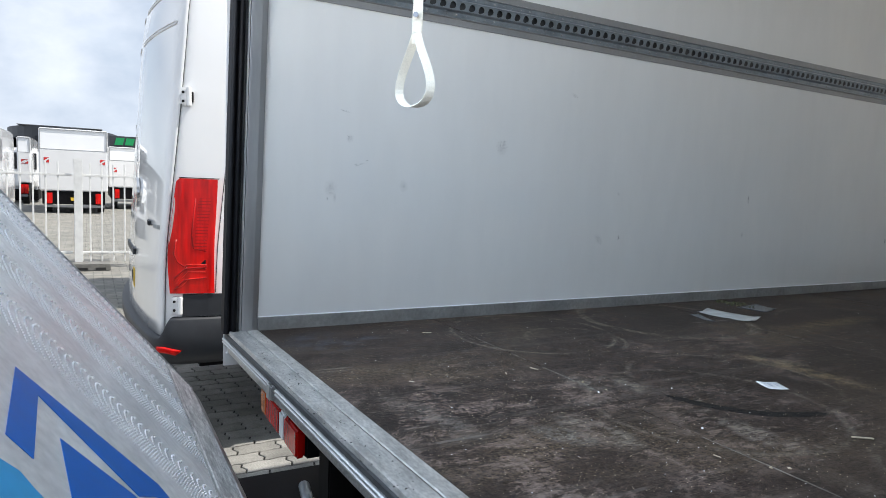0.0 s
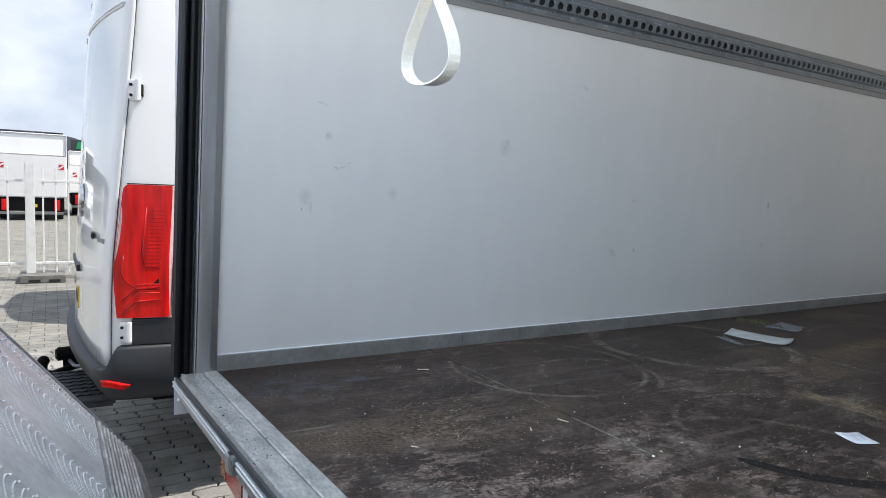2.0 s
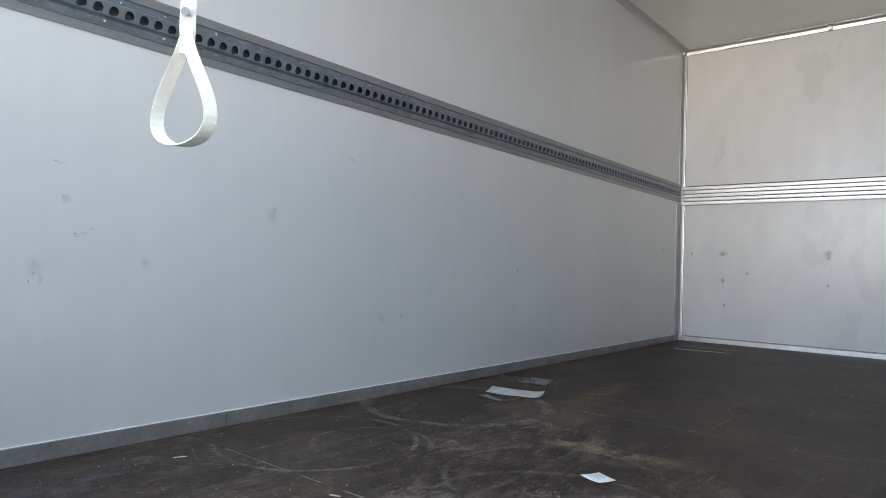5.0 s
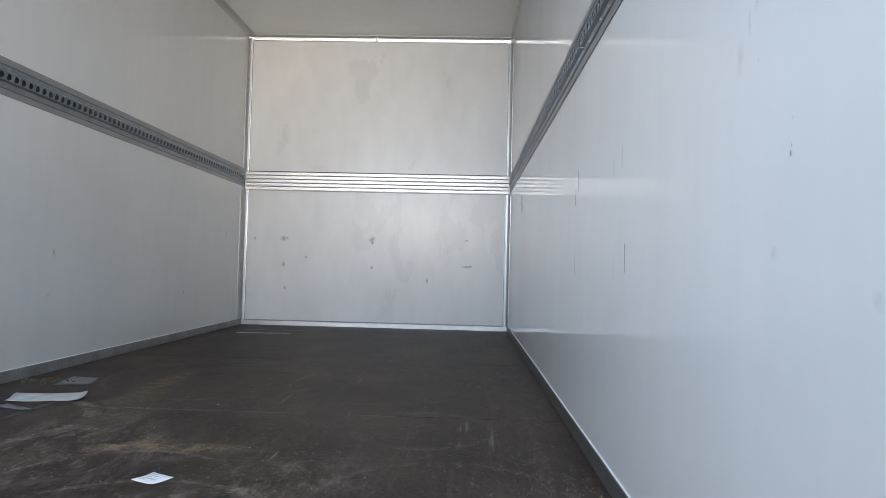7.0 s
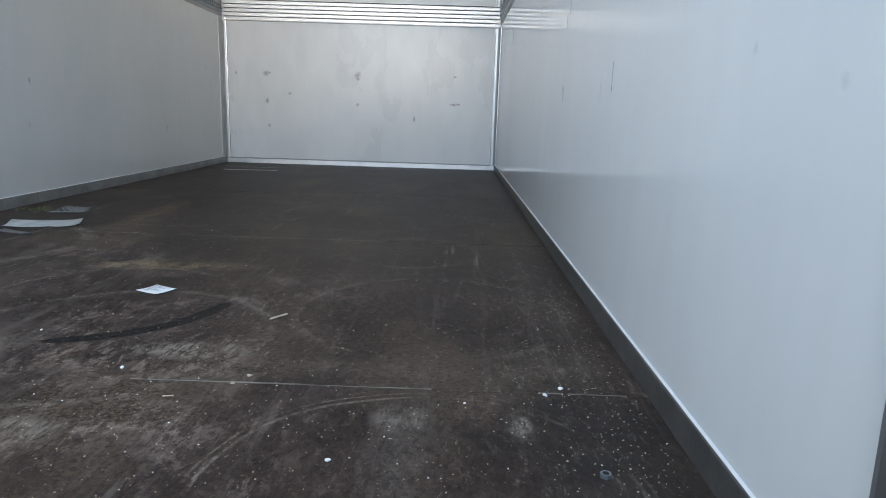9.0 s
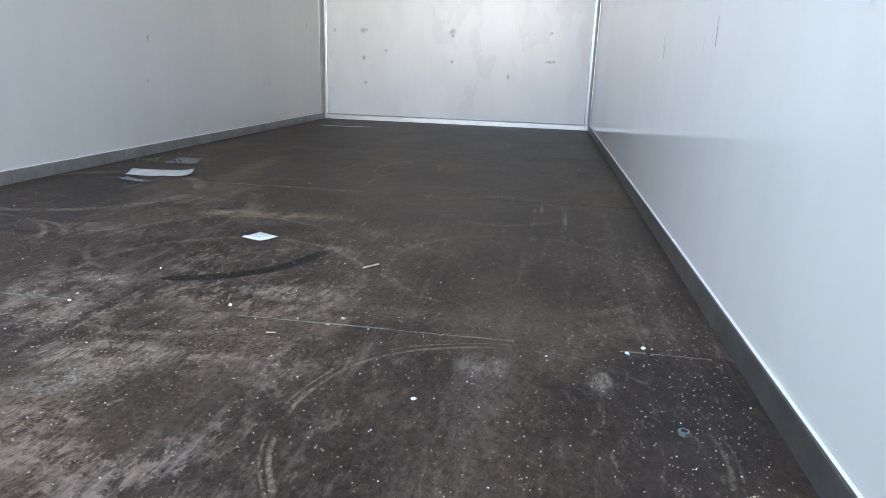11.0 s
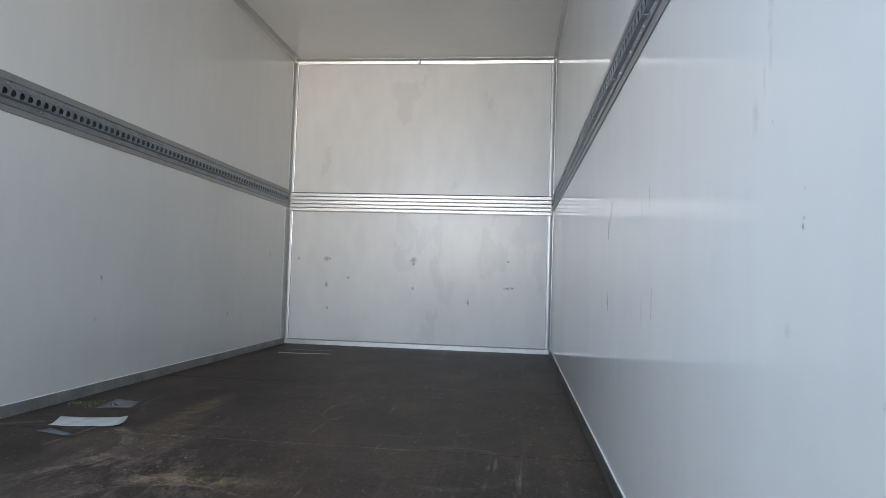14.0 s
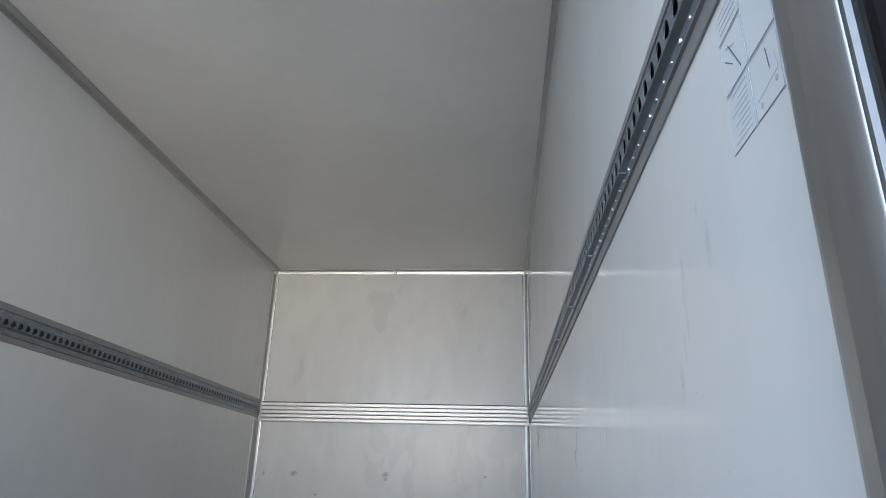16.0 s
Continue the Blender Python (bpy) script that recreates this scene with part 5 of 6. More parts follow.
def lerp_table(rows, z):
    """A smooth curve through the rows (Hermite)."""
    zz = [r[0] for r in rows]
    vv = [r[1] for r in rows]
    if z <= zz[0]:
        return vv[0]
    if z >= zz[-1]:
        return vv[-1]
    i = max(k for k in range(len(zz) - 1) if zz[k] <= z)

    def slope(k):
        a, b = max(0, k - 1), min(len(zz) - 1, k + 1)
        return (vv[b] - vv[a]) / (zz[b] - zz[a])
    w = zz[i + 1] - zz[i]
    t = (z - zz[i]) / w
    return ((2 * t ** 3 - 3 * t ** 2 + 1) * vv[i] + (t ** 3 - 2 * t ** 2 + t) * w * slope(i)
            + (3 * t ** 2 - 2 * t ** 3) * vv[i + 1] + (t ** 3 - t ** 2) * w * slope(i + 1))


LEAN = ((-0.45, -0.322), (0.0, -0.320), (0.3, -0.306), (0.87, -0.272), (1.12, -0.258), (1.40, -0.230), (1.52, -0.19), (1.62, -0.09), (1.70, 0.17))
WIDE = ((-0.6, 0.985), (-0.2, 1.01), (0.55, 1.01), (1.0, 0.985), (1.45, 0.93), (1.56, 0.88), (1.64, 0.78), (1.70, 0.55))


def skin(s, z, d=0.0):
    """A point of the van's body: s 0 at the rear's middle, 1 at the corner, then metres along the side; z the height; d outwards."""
    w = lerp_table(WIDE, z)
    ry = lerp_table(LEAN, z)
    sg = 1 if s >= 0 else -1
    a = abs(s)

    bow = 0.084 + 0.034 * max(0.0, min(1.0, (z - 0.2) / 0.9))

    def plain(a):
        if a <= 1:
            return w * (a - 0.02 * a ** 14), ry + 0.046 + bow * a * a + 0.09 * a ** 46
        return w * 0.98 + 0.02 * w * min(1, (a - 1) / 0.12), ry + 0.136 + bow + (a - 1)
    x0, y0 = plain(a)
    if d:
        x1, y1 = plain(a + 0.004)
        tx, ty = x1 - x0, y1 - y0
        n = math.hypot(tx, ty) or 1
        x0, y0 = x0 + d * ty / n, y0 - d * tx / n
    return Vector((VX + sg * x0, y0, z))


def skin_panel(s0, s1, z0, z1, d=0.0, thick=0.0, ns=12, nz=10, shape=None, far=None):
    """A plate that follows the body; shape(z) and far(z) may shift the s of its two edges."""
    bm = bmesh.new()
    layers = []
    for dd in ((d, d - thick) if thick else (d,)):
        g = []
        for i in range(ns + 1):
            rowv = []
            for j in range(nz + 1):
                z = z0 + (z1 - z0) * j / nz
                a = s0 + (shape(z) if shape else 0.0)
                b = s1 + (far(z) if far else 0.0)
                rowv.append(bm.verts.new(skin(a + (b - a) * i / ns, z, dd)))
            g.append(rowv)
        layers.append(g)
    for n, g in enumerate(layers):
        for i in range(ns):
            for j in range(nz):
                f = (g[i][j], g[i + 1][j], g[i + 1][j + 1], g[i][j + 1])
                bm.faces.new(f if n == 0 else f[::-1])
    if thick:
        a, b = layers
        for i in range(ns):
            bm.faces.new((a[i][0], b[i][0], b[i + 1][0], a[i + 1][0]))
            bm.faces.new((a[i][nz], a[i + 1][nz], b[i + 1][nz], b[i][nz]))
        for j in range(nz):
            bm.faces.new((a[0][j], a[0][j + 1], b[0][j + 1], b[0][j]))
            bm.faces.new((a[ns][j], b[ns][j], b[ns][j + 1], a[ns][j + 1]))
    return bm


# body shell: rear, both sides and roof in one skin
vb = bmesh.new()
stops = [-6.2, -4.5, -3.0, -2.0, -1.4, -1.12, -1.06, -1.03, -1.0, -0.99, -0.98, -0.965, -0.95, -0.93] + [k / 20 for k in range(-18, 19)] + [0.93, 0.95, 0.965, 0.98, 0.99, 1.0, 1.03, 1.06] + [1.12, 1.4, 2.0, 3.0, 4.5, 6.2]
zs = [-0.40, -0.2, 0.0, 0.2, 0.4, 0.6, 0.8, 1.0, 1.2, 1.35, 1.45, 1.52, 1.58, 1.63, 1.67, 1.70]
cols = [[vb.verts.new(skin(s, z, -0.004)) for z in zs] for s in stops]
for a, b in zip(cols, cols[1:]):
    for j in range(len(zs) - 1):
        vb.faces.new((a[j], b[j], b[j + 1], a[j + 1]))
top = [c[-1] for c in cols]
vb.faces.new(top)
vb.faces.new((cols[0][0], *[c[0] for c in cols[1:]])[::-1])
part("body", vb, M_WHITE, van, smooth=True)
part("underbody", box(VX - 0.86, VX + 0.86, 0.0, 6.0, -0.47, -0.405), M_BLACK, van)
for sgn in (1, -1):
    d0, d1 = (0.006, 0.9675) if sgn > 0 else (-0.9675, -0.006)
    door = part("rear_door", skin_panel(d0, d1, -0.270, 1.50, 0.004, 0.012, 60, 24), M_WHITE, van, "shut white rear door", smooth=True)
    part("door_gap", skin_panel(0.9678 * sgn, 0.9692 * sgn, -0.270, 1.51, 0.0010, 0.004, 1, 24), M_FILM, van, "dark door gap")
    # pressed creases, their shade drawn as a grey strip below the ridge
    for za in (1.228, 1.412):
        part("crease", skin_panel(sgn * 0.885, sgn * 0.10, za, za + 0.016, 0.0065, 0.003, 30, 2, (lambda z: sgn * (z - za) * 1.2)), M_SHEET, door, "pressed crease line, grey for its shade", smooth=True)
        part("crease", skin_panel(sgn * 0.880, sgn * 0.10, za + 0.0165, za + 0.022, 0.0085, 0.005, 30, 1), M_WHITE, door, smooth=True)
    for z, hs in ((0.885, 0.984), (-0.112, 0.996)):
        p = skin(sgn * hs, z, 0.0)
        n = skin(sgn * hs, z, 0.05) - p
        turned = pose(p.x, p.y, z, 0, 0, math.degrees(math.atan2(n.x, -n.y)))
        hg = part("door_hinge", moved(box(-0.030, 0.014, -0.020, 0.006, -0.050, 0.035, bevel=0.006), turned), M_WHITE, van, "white rear door hinge")
        part("hinge_knuckle", moved(moved(cyl(0.012, 0.088, 16, bevel=0.003), pose(0.008 * sgn, -0.018, -0.008)), turned), M_WHITE, hg)
        part("hinge_slot", moved(box(0.0225 * sgn - 0.003, 0.0225 * sgn + 0.003, -0.014, 0.004, -0.032, 0.016, bevel=0.001), turned), M_CAVITY, hg, "dark hinge slot")
        for k in (-0.030, 0.012):
            part("hinge_bolt", moved(moved(cyl(0.0065, 0.004, 12), pose(-0.018 * sgn, -0.0212, k, 90, 0, 0)), turned), M_CAVITY, hg, "dark hinge bolt")

    # tail lamp wrapping the corner
    def notch(z):
        return 0.008 + 0.004 * max(0.0, (z - 0.10) / 0.39) + 0.007 * max(0.0, (0.12 - z) / 0.16) + 0.006 * max(0.0, (z - 0.47) / 0.022) ** 2
    lamp = part("tail_lamp", skin_panel(0.968 * sgn, 1.118 * sgn, -0.060, 0.492, 0.020, 0.022, 14, 40, (lambda z: sgn * notch(z)), (lambda z: sgn * 0.045 * (0.492 - z))), M_RED, van, "tall red tail lamp with faceted lens", smooth=False)
    part("rib_field", skin_panel(1.045 * sgn, 1.100 * sgn, 0.15, 0.40, 0.0215, 0.001, 4, 2), M_REDDULL, lamp)
    for k in range(16):
        part("lamp_rib", skin_panel(1.045 * sgn, 1.100 * sgn, 0.155 + k * 0.0155, 0.1668 + k * 0.0155, 0.0235, 0.002, 3, 1), M_RED, lamp)
    for za, zb, zw in ((0.045, 0.070, 0.008), (-0.012, 0.016, 0.007)):
        a0, a1, a2 = skin(0.990 * sgn, za - 0.03, 0.021), skin(1.01 * sgn, zb - 0.01, 0.0215), skin(1.105 * sgn, zb, 0.0215)
        part("light_guide", tube([a0, a1, a2], zw * 0.45, 6), M_REDDULL, lamp)
    part("reverse_lens", skin_panel(0.969 * sgn, 0.9728 * sgn, 0.18, 0.40, 0.0225, 0.02, 2, 20, (lambda z: sgn * notch(z)),
                                    (lambda z: sgn * (notch(z) - 0.0035 + 0.0035 * max(0.0, min(1.0, (0.40 - z) / 0.05, (z - 0.18) / 0.08)) ** 0.6))), M_CLEAR, lamp, "clear reversing light strip")
    part("lamp_shadow", skin_panel(1.055 * sgn, 1.10 * sgn, 0.078, 0.104, 0.0212, 0.001, 5, 2, (lambda z: sgn * (z - 0.058) * 0.9)), M_GLASSY, lamp, "dark inner chamber of the lamp")
    for run in (((0.992, 0.000), (1.000, 0.045), (1.010, 0.078), (1.05, 0.082), (1.105, 0.080)), ((0.994, -0.016), (1.006, 0.025), (1.025, 0.048), (1.06, 0.046), (1.105, 0.044)),
                ((0.992, -0.040), (1.004, -0.020), (1.03, 0.012), (1.105, 0.014))):
        part("light_guide", tube([skin(a * sgn, z, 0.0205) for a, z in run], 0.0018, 6), M_REDLIGHT, lamp, "bright red light guide", smooth=True)
    for run in (((0.990, 0.20), (0.988, 0.13), (0.994, 0.09), (1.02, 0.062), (1.10, 0.060)), ((1.030, 0.40), (1.030, 0.22), (1.042, 0.16), (1.10, 0.145))):
        part("lamp_fold", tube([skin(a * sgn, z, 0.0195) for a, z in run], 0.0034, 6), M_REDDULL, lamp, "dark fold inside the lens", smooth=True)
    part("lamp_frame", skin_panel(0.985 * sgn, 1.124 * sgn, 0.493, 0.497, 0.016, 0.018, 14, 1), M_BLACK, lamp)
    part("corner_bumper", skin_panel(1.002 * sgn, 1.40 * sgn, -0.174, -0.066, 0.014, 0.02, 14, 3), M_PLASTIC, van, "dark grey bumper corner cap")
# bumper, wrapping the rear
bb = bmesh.new()
cs = sorted([k / 24 for k in range(-24, 25)] + [sg * q for sg in (1, -1) for q in (0.945, 0.965, 0.972, 0.978, 0.984, 0.99, 0.995)])
cs = [-1.55, -1.4, -1.25, -1.12] + cs + [1.12, 1.25, 1.4, 1.55]
prof = [(-0.416, -0.035), (-0.420, -0.008), (-0.39, 0.022), (-0.33, 0.042), (-0.282, 0.043), (-0.272, 0.036), (-0.270, 0.0)]
ring = []
for s in cs:
    u = max(0.0, min(1.0, (abs(s) - 0.964) / 0.024))
    lift = 0.092 * u * u * (3 - 2 * u)
    colv = []
    for z, d in prof:
        zz = z + (lift if z > -0.325 else 0.075 * max(0.0, min(1.0, (0.97 - abs(s)) / 0.15)) if z < -0.35 else 0.0)
        q = skin(s, max(z, -0.44), d - (0.012 if abs(s) > 1.05 else 0.0))
        q.z = zz
        colv.append(bb.verts.new(q))
    ring.append(colv)
for a, b in zip(ring, ring[1:]):
    for j in range(len(prof) - 1):
        bb.faces.new((a[j], b[j], b[j + 1], a[j + 1]))
part("bumper", bb, M_PLASTIC, van, "dark grey plastic rear bumper", smooth=True)
for sgn in (1, -1):
    part("body_seam", skin_panel(1.150 * sgn, 1.153 * sgn, -0.06, 1.50, -0.002, 0.004, 1, 24), M_CAVITY, van, "dark seam of the side panel")
for sgn in (1, -1):
    rf = skin_panel(0.960 * sgn, 0.996 * sgn, -0.348, -0.318, 0.046, 0.008, 8, 3, (lambda z: sgn * (z + 0.338) * -0.12), (lambda z: sgn * (z + 0.338) * 0.25))
    edge = skin(0.960, -0.33, 0.0).y
    for v in rf.verts:
        v.co.z -= 0.26 * (v.co.y - edge) if v.co.y > edge else 0.0
    part("reflector", rf, M_RED, van, "red bumper reflector", smooth=True)
ph = skin(0.70, 0.262, 0.012)
part("door_handle", moved(box(-0.055, 0.055, -0.006, 0.008, -0.016, 0.014, bevel=0.0055, seg=3), pose(ph.x, ph.y + 0.002, 0.262, 0, 0, -2)), M_PLASTIC, van, "black rear door handle")
pe = skin(0.28, 0.40, 0.004)
part("emblem", moved(cyl(0.085, 0.014, 32, bevel=0.004), pose(pe.x, pe.y - 0.004, 0.40, 90, 0, 0)), M_CHROME, van, "round chrome emblem")
for k in range(6):
    pb = skin(0.80 + k * 0.018 + (0.012 if k > 2 else 0), 0.25, 0.007)
    part("badge_bar", box(pb.x - 0.004, pb.x + 0.004, pb.y - 0.001, pb.y + 0.006, 0.240, 0.260, bevel=0.0005), M_PAPER2, van, "grey badge bar")
pp = skin(0.05, -0.08, -0.012)
pl = part("number_plate", box(pp.x - 0.26, pp.x + 0.26, pp.y - 0.012, pp.y, -0.135, -0.025, bevel=0.002), M_YELLOW, van, "yellow number plate with dark bars")
for k in range(6):
    part("plate_bar", box(pp.x - 0.20 + k * 0.07, pp.x - 0.16 + k * 0.07, pp.y - 0.0145, pp.y - 0.0125, -0.112, -0.048), M_BLACK, pl)
part("plate_lamp_housing", box(pp.x - 0.30, pp.x + 0.30, pp.y - 0.018, pp.y + 0.03, 0.04, 0.10, bevel=0.014), M_PLASTIC, van)
# roof lamp and reversing camera
rl = part("brake_lamp", moved(box(-0.17, 0.17, -0.035, 0.035, -0.07, 0.05, bevel=0.015), pose(VX, -0.03, 1.655, 62, 0, 0)), M_PLASTIC, van, "dark high-level brake lamp housing")
part("brake_lens", moved(box(-0.15, 0.172, -0.040, -0.0355, -0.060, 0.035, bevel=0.001), pose(VX, -0.03, 1.655, 62, 0, 0)), M_RED, rl)
part("reversing_camera", extrude([(-0.160, 1.694), (-0.145, 1.680), (-0.085, 1.672), (-0.02, 1.684), (-0.02, 1.728), (-0.06, 1.738), (-0.10, 1.738), (-0.150, 1.712)], "x", VX + 0.03, VX + 0.21, bevel=0.006), M_PLASTIC, van, "black reversing camera on the roof edge")
part("door_catch", box(VX - 0.66, VX - 0.63, -0.208, -0.17, 0.785, 0.835, bevel=0.006), M_ALU_GREY, van)
# tow ball and step
part("tow_bar", box(VX - 0.05, VX + 0.05, -0.34, 0.1, -0.50, -0.44, bevel=0.01), M_BLACK, van)
tb2 = bmesh.new()
bmesh.ops.create_uvsphere(tb2, u_segments=16, v_segments=10, radius=0.027)
part("tow_ball", moved(tb2, pose(VX + 0.27, -0.425, -0.395)), M_BLACK, van, "black tow ball cap", smooth=True)
part("tow_neck", tube([(VX + 0.27, -0.425, -0.41), (VX + 0.27, -0.425, -0.45), (VX + 0.22, -0.39, -0.48), (VX + 0.1, -0.3, -0.48), (VX, -0.15, -0.47)], 0.018, 10), M_BLACK, van, smooth=True)
part("tow_socket", moved(cyl(0.036, 0.075, 16, bevel=0.008), pose(VX + 0.02, -0.335, -0.425, 90, 0, 8)), M_BLACK, van, "round trailer socket")
part("socket_flap", moved(cyl(0.041, 0.010, 16, bevel=0.003), pose(VX + 0.015, -0.300, -0.425, 90, 0, 8)), M_BLACK, van)
part("socket_bracket", tube([(VX + 0.06, -0.31, -0.455), (VX + 0.16, -0.29, -0.46), (VX + 0.22, -0.22, -0.455)], 0.009, 8), M_GALV, van)
step = part("rear_step", extrude([(VX + 0.28, -0.385), (VX + 0.62, -0.390), (VX + 0.82, -0.345), (VX + 0.83, -0.15), (VX + 0.28, -0.15)], "z", -0.485, -0.452, bevel=0.010), M_PLASTIC, van, "dark plastic rear step with chevron tread")
for k in range(8):
    x0 = VX + 0.31 + k * 0.058
    tread = bmesh.new()
    for j in range(5):
        y0 = -0.37 + 0.042 * j + max(0.0, x0 - VX - 0.6) * 0.22
        for sg in (1, -1):
            merge(tread, moved(box(-0.006, 0.006, -0.0125, 0.0125, 0, 0.006, bevel=0.001, seg=1), pose(x0 + 0.010 + (0.004 if sg > 0 else -0.004), y0 + sg * 0.010, -0.452, 0, 0, sg * 40)))
    part("step_rib", tread, M_PLASTIC, step)
for sx in (-0.86, 0.86):
    for y in (1.35, 5.0):
        wh = part("wheel", moved(cyl(0.34, 0.22, 40, bevel=0.03), pose(VX + sx, y, GROUND + 0.34, 0, 90, 0)), M_TYRE, van, "black van tyre")
        part("hub", moved(cyl(0.19, 0.226, 24, bevel=0.01), pose(VX + sx, y, GROUND + 0.34, 0, 90, 0)), M_GALV, wh)


# the next van in the row: hidden behind this one but for the shadow of its roof
copy_thing(van, pose(-3.86, 0.60, 0))

# ---------------- barrier fence ----------------
FX = -8.6


def fence_panel(y0, y1):
    e = thing("barrier_fence", "white painted steel bar fence on concrete feet", "fence", group="barrier fences")
    y0, y1 = y0 - 0.11, y1 - 0.11
    part("top_rail", box(FX - 0.02, FX + 0.02, y0, y1, 0.405, 0.440, bevel=0.005), M_WHITE2, e)
    part("bottom_rail", box(FX - 0.02, FX + 0.02, y0, y1, -0.715, -0.68, bevel=0.005), M_WHITE2, e)
    post_bm = box(-0.05, 0.05, -0.055, 0.055, GROUND + 0.10, 0.66, bevel=0.006)
    first = part("post", post_bm, M_WHITE2, e)
    first.location = (FX + 0.03, y0 + 0.02, 0)
    bar_bm = box(-0.011, 0.011, -0.011, 0.011, -0.83, 0.60, bevel=0.003, seg=1)
    first = None
    n = int((y1 - y0) / 0.149)
    for k in range(1, n):
        y = y0 + 0.02 + (y1 - y0 - 0.04) * k / n
        if first is None:
            first = part("bar", bar_bm, M_WHITE2, e)
            first.location = (FX, y, 0)
        else:
            o = new("bar", first.data)
            o.parent, o.location = e, (FX, y, 0)
    for y in (y0 + 0.02,):
        foot = bmesh.new()
        box(FX - 0.30, FX + 0.34, y - 0.13, y + 0.40, GROUND, GROUND + 0.10, bevel=0.012, bm=foot)
        part("foot", foot, M_CONCRETE, e, "grey concrete fence foot")
        for k in (0.02, 0.25):
            part("foot_slot", box(FX + 0.341, FX + 0.345, y + k - 0.04, y + k + 0.09, GROUND + 0.015, GROUND + 0.05), M_CAVITY, e)
    return e


fence_panel(-2.92, -0.60)
fence_panel(-0.54, 1.9)
fence_panel(1.94, 4.3)
fence_panel(-5.3, -2.96)


# ---------------- vehicles and buildings across the yard ----------------
def box_truck(x, y0, y1, z0, z1, length, label):
    e = thing("box_truck", label, "truck", group="parked vehicles")
    part("cargo_box", box(x - length, x, y0, y1, z0, z1, bevel=0.03), M_WHITE, e)
    mid = z0 + (z1 - z0) * 0.66
    fr = bmesh.new()
    for a in ((y0 + 0.02, y1 - 0.02, z1 - 0.05, z1 - 0.025), (y0 + 0.02, y1 - 0.02, mid, mid + 0.018), (y0 + 0.02, y0 + 0.045, mid + 0.019, z1 - 0.051), (y1 - 0.045, y1 - 0.02, mid + 0.019, z1 - 0.051)):
        box(x + 0.001, x + 0.03, *a, bm=fr)
    part("rear_frame", fr, M_ALU, e, "aluminium rear frame")
    part("tail_lift", box(x + 0.002, x + 0.06, y0 + 0.03, y1 - 0.03, z0 + 0.03, mid - 0.02, bevel=0.01), M_SHEET, e, "white folded tail lift")
    for y in (y0 + 0.14, y1 - 0.22):
        part("marker_board", box(x + 0.0605, x + 0.068, y, y + 0.14, mid - 0.42, mid - 0.26), M_REDPAINT, e, "red and white marker board")
        part("marker_stripe", moved(box(0, 0.002, -0.09, 0.09, -0.022, 0.022), pose(x + 0.069, y + 0.07, mid - 0.34, 35, 0, 0)), M_STICKER, e)
    part("underframe", box(x - length, x + 0.02, y0 + 0.08, y1 - 0.08, z0 - 0.42, z0 - 0.002, bevel=0.01), M_BLACK, e)
    part("crash_bar", box(x + 0.0, x + 0.08, y0 + 0.1, y1 - 0.1, z0 - 0.52, z0 - 0.44, bevel=0.01), M_ALU_GREY, e)
    for y in (y0 + 0.2, y1 - 0.36):
        part("tail_lamp", box(x + 0.021, x + 0.06, y, y + 0.16, z0 - 0.40, z0 - 0.06, bevel=0.01), M_RED, e, "red tail lamp")
    part("number_plate", box(x + 0.021, x + 0.03, (y0 + y1) / 2 - 0.1, (y0 + y1) / 2 + 0.16, z0 - 0.30, z0 - 0.20), M_YELLOW, e)
    for y in (y0 + 0.12, y1 - 0.30):
        part("wheel", moved(cyl(0.33, 0.2, 24), pose(x - 0.9, y + 0.1, GROUND + 0.33, 0, 90, 90)), M_TYRE, e)
    return e


box_truck(-22.0, -1.88, 0.05, -0.22, 1.76, 4.4, "white box truck with folded tail lift standing across the yard")
box_truck(-25.0, 0.14, 2.0, -0.12, 1.38, 4.2, "smaller white box truck parked further back")
box_truck(-27.0, -2.86, -2.42, -0.1, 1.62, 4.0, "narrow white truck body half hidden behind others")


def far_van(x, y0, y1, label):
    e = thing("parked_van", label, "van", group="parked vehicles")
    prof = [(x - 4.6, -0.55), (x - 4.6, 1.2), (x - 4.3, 1.45), (x - 0.95, 1.42), (x - 0.35, 0.65), (x + 0.25, 0.25), (x + 0.38, -0.1), (x + 0.38, -0.6)]
    part("body", extrude(prof, "y", y0, y1, bevel=0.05), M_WHITE, e)
    ws = [(x - 0.78, 1.25), (x - 0.30, 0.66), (x - 0.285, 0.70), (x - 0.765, 1.29)]
    part("windscreen", moved(extrude(ws, "y", y0 + 0.12, y1 - 0.12), pose(0.06, 0, 0.02)), M_GLASSY, e, "dark windscreen")
    part("side_window", box(x - 1.6, x - 0.85, y1 + 0.001, y1 + 0.006, 0.62, 1.15, bevel=0.002), M_GLASSY, e)
    part("bumper", box(x + 0.25, x + 0.42, y0 + 0.04, y1 - 0.04, -0.66, -0.40, bevel=0.04), M_PLASTIC, e)
    for y in (y0 + 0.1, y1 - 0.36):
        part("headlamp", box(x + 0.27, x + 0.36, y, y + 0.26, -0.05, 0.13, bevel=0.03), M_CHROME, e)
    part("grille", box(x + 0.36, x + 0.395, y0 + 0.45, y1 - 0.45, -0.25, 0.02, bevel=0.01), M_BLACK, e)
    for y in (y0 + 0.05, y1 - 0.25):
        part("wheel", moved(cyl(0.32, 0.2, 24), pose(x - 0.45, y + 0.1, GROUND + 0.32, 0, 90, 90)), M_TYRE, e)
    return e


far_van(-15.5, -4.2, -2.36, "white van facing the yard, parked beside the fence")
lorry = thing("lorry_cab", "dark-windowed white lorry cab parked across the yard", "truck", group="parked vehicles")
part("cab", box(-31, -29, -3.9, -2.2, -0.4, 1.25, bevel=0.12), M_WHITE, lorry)
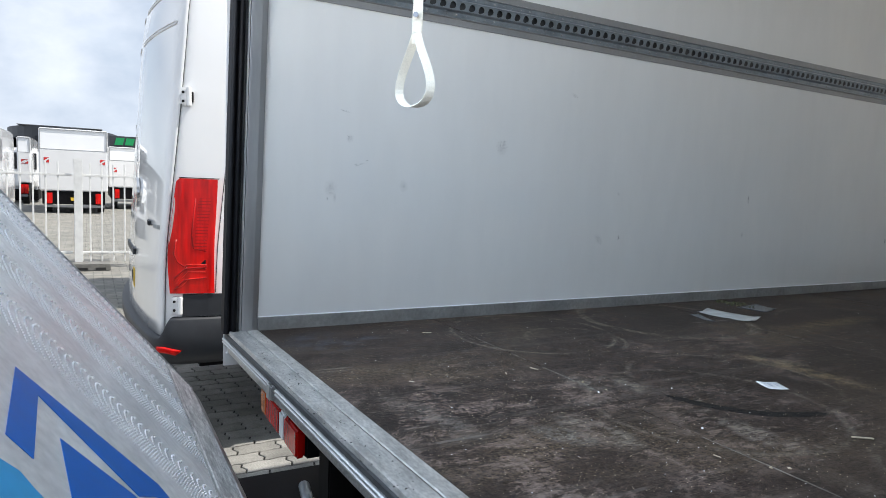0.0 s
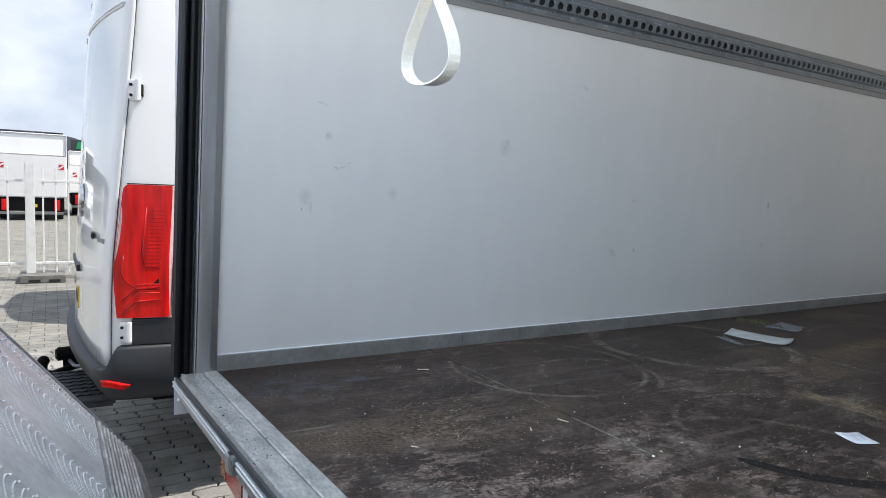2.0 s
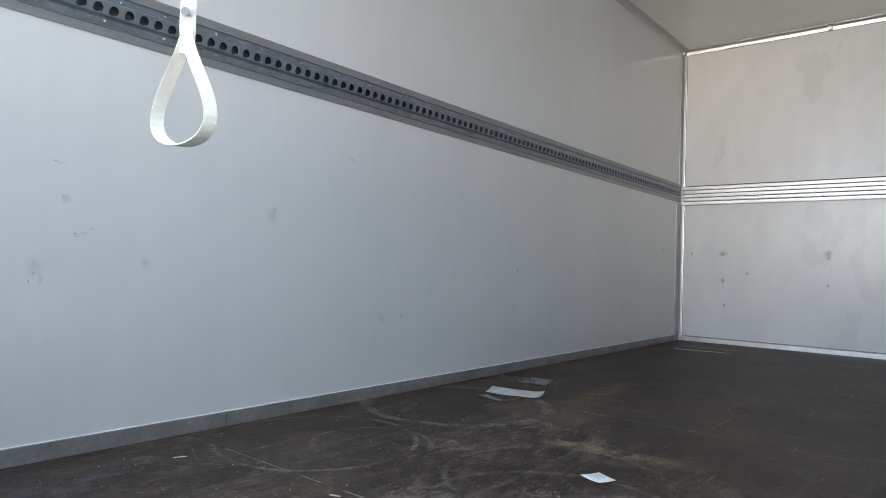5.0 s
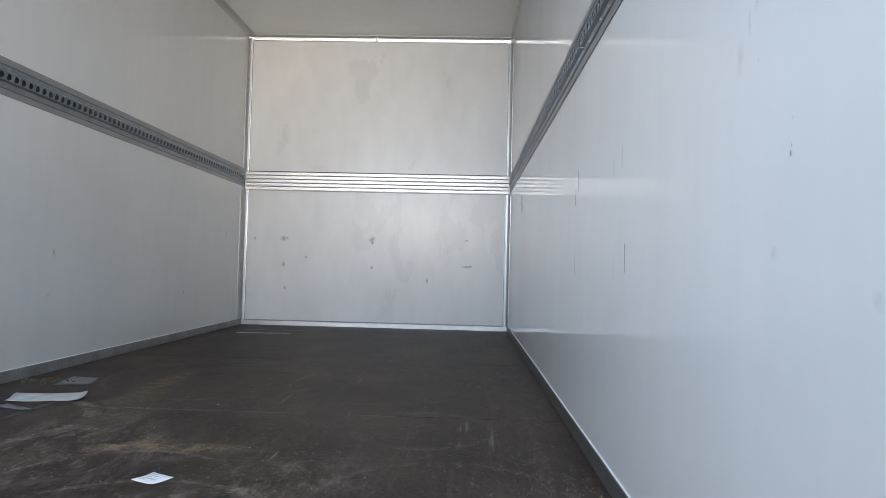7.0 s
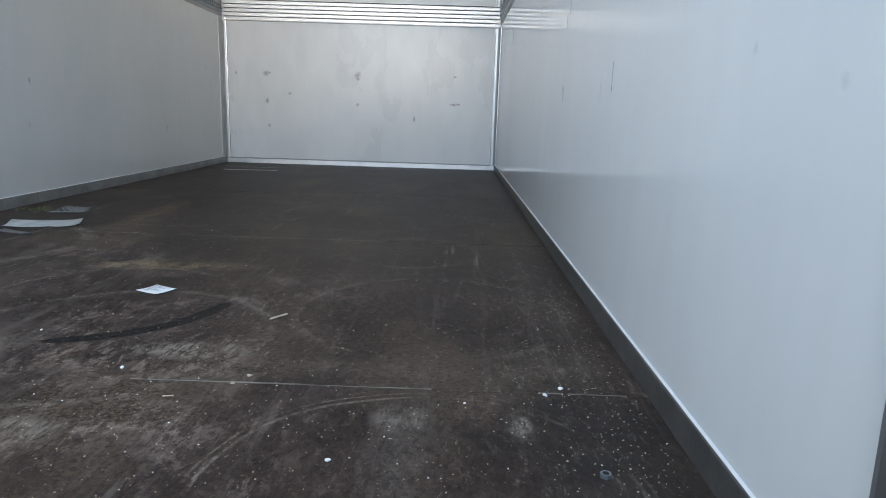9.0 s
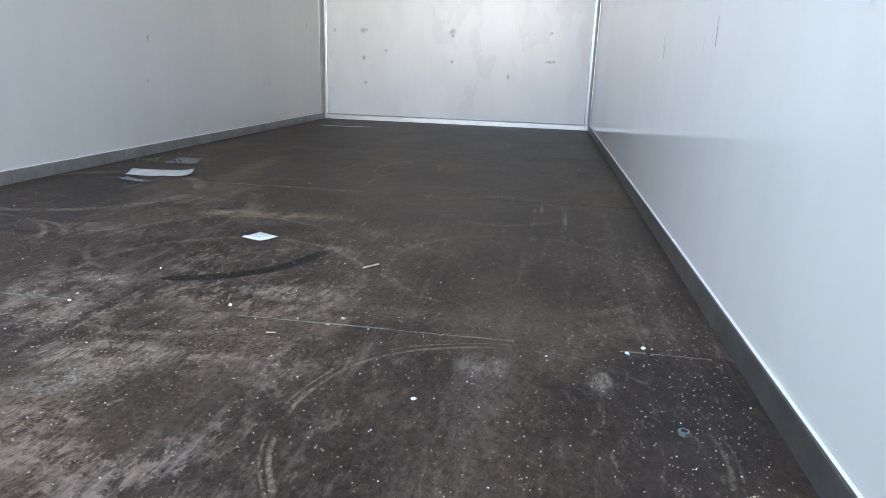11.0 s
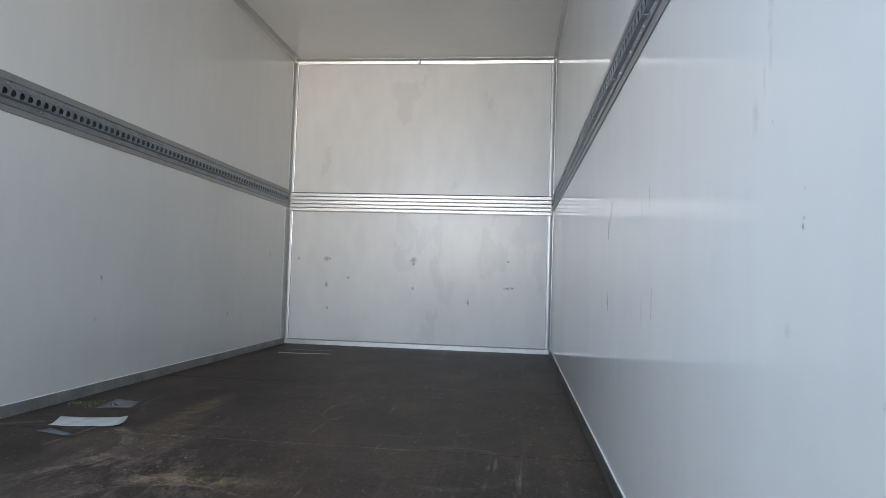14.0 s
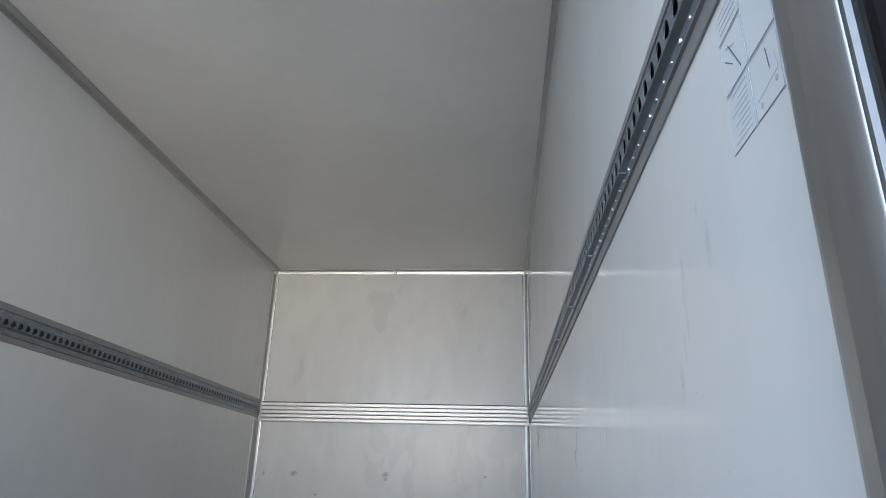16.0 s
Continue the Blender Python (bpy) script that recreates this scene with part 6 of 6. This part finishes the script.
part("windscreen", box(-28.999, -28.97, -3.75, -2.35, 0.4, 1.05, bevel=0.01), M_GLASSY, lorry, "dark windscreen")
part("chassis", box(-31, -28.9, -3.8, -2.3, -0.85, -0.41, bevel=0.03), M_BLACK, lorry)

office = thing("office_building", "dark grey round-fronted office building with tall narrow windows", "building")
ob_bm = bmesh.new()
n = 40
lowr, topr = [], []
for k in range(n):
    a = 2 * math.pi * k / n
    lowr.append(ob_bm.verts.new((-54 + 9 * math.cos(a), -2.0 + 3.5 * math.sin(a), GROUND)))
    topr.append(ob_bm.verts.new((-54 + 9 * math.cos(a), -2.0 + 3.5 * math.sin(a), 3.05 - 0.04 * (math.sin(a)))))
for k in range(n):
    j = (k + 1) % n
    ob_bm.faces.new((lowr[k], lowr[j], topr[j], topr[k]))
ob_bm.faces.new(topr)
ob_bm.faces.new(lowr[::-1])
part("wall", ob_bm, M_DARKWALL, office)
for k in range(15):
    a = math.pi * (-0.43 + 0.86 * k / 14)
    part("window", moved(box(-0.02, 0.02, -0.085, 0.085, -0.32, 0.32), pose(-54 + 9.03 * math.cos(a), -2.0 + 3.51 * math.sin(a), 2.1, 0, 0, math.degrees(a) * 0.6)), M_GLASSY, office, "tall narrow dark window")
part("roof_edge", box(-60, -46.2, -4.4, 0.3, 3.10, 3.13), M_ALU, office)
hall = thing("workshop_hall", "low dark cladded hall behind the parked vehicles", "building")
part("wall", box(-62, -47, -30, -4.8, GROUND, 2.15), M_DARKWALL, hall)
part("roof", box(-62.2, -46.8, -30.2, -4.6, 2.151, 2.3), M_DARKWALL, hall)
hall2 = thing("sign_hall", "low pale hall with a dark sign board", "building")
part("wall", box(-62, -47, 1.1, 40, GROUND, 2.0), M_SHEET, hall2)
part("roof", box(-62.2, -46.8, 1.0, 40, 2.001, 2.1), M_DARKWALL, hall2)
sign = thing("sign_board", "dark sign board with plain green shapes", "sign")
part("board", box(-46.75, -46.6, 0.72, 6.0, 2.10, 2.78), M_DARKWALL, sign)
for k in range(3):
    part("sign_shape", extrude([(1.0 + k * 0.62, 2.20), (1.50 + k * 0.62, 2.20), (1.62 + k * 0.62, 2.66), (1.12 + k * 0.62, 2.66)], "x", -46.599, -46.55), M_GREEN, sign, "green sign shape")

# ---------------- paving blocks seen from close by ----------------
BL, BW = 0.225, 0.1125


def block_mesh():
    """An interlocking block: wavy long sides, stepped ends."""
    a, b, g = 0.0045, 0.010, 0.0050
    l, w = BL - 2 * g, BW - 2 * g
    pts = []
    for k, off in ((0.0, 0), (0.125, 1), (0.375, -1), (0.625, 1), (0.875, -1)):
        pts.append((w / 2 + a * off, -l / 2 + l * k))
    pts += [(w / 2, l / 2), (w / 6, l / 2 + b), (-w / 6, l / 2 - b), (-w / 2, l / 2)]
    for k, off in ((0.875, -1), (0.625, 1), (0.375, -1), (0.125, 1)):
        pts.append((-w / 2 + a * off, -l / 2 + l * k))
    pts += [(-w / 2, -l / 2), (-w / 6, -l / 2 - b), (w / 6, -l / 2 + b)]
    bm = bmesh.new()
    lo = [bm.verts.new((x, y, 0.0005)) for x, y in pts]
    hi = [bm.verts.new((x, y, 0.008)) for x, y in pts]
    tp = [bm.verts.new((x * 0.95, y * 0.975, 0.0105)) for x, y in pts]
    m = len(pts)
    for i in range(m):
        j = (i + 1) % m
        bm.faces.new((lo[i], lo[j], hi[j], hi[i]))
        bm.faces.new((hi[i], hi[j], tp[j], tp[i]))
    bm.faces.new(tp)
    return bm


first = part("paving_block", block_mesh(), M_BLOCK, ground)
first.location = (-0.75, 0.0, GROUND)
made = 1
for i in range(33):
    for j in range(9):
        if made >= 300 or (i == 0 and j == 0):
            continue
        o = new("paving_block", first.data)
        o.parent = ground
        o.location = (-0.75 - i * BW, -0.62 + j * BL + (BL / 2 if i % 2 else 0.0), GROUND + rng.uniform(-0.0012, 0.0012))
        o.rotation_euler = (rng.uniform(-0.006, 0.006), rng.uniform(-0.006, 0.006), 0)
        made += 1
first.location = (-0.75, -0.62, GROUND)
bed = part("joint_sand", box(-0.75 - 32.4 * BW, -0.75 + BW * 0.45, -0.615, -0.62 + 8.45 * BL, GROUND + 0.0002, GROUND + 0.0022), M_JOINT, ground, "dark sand in the joints")
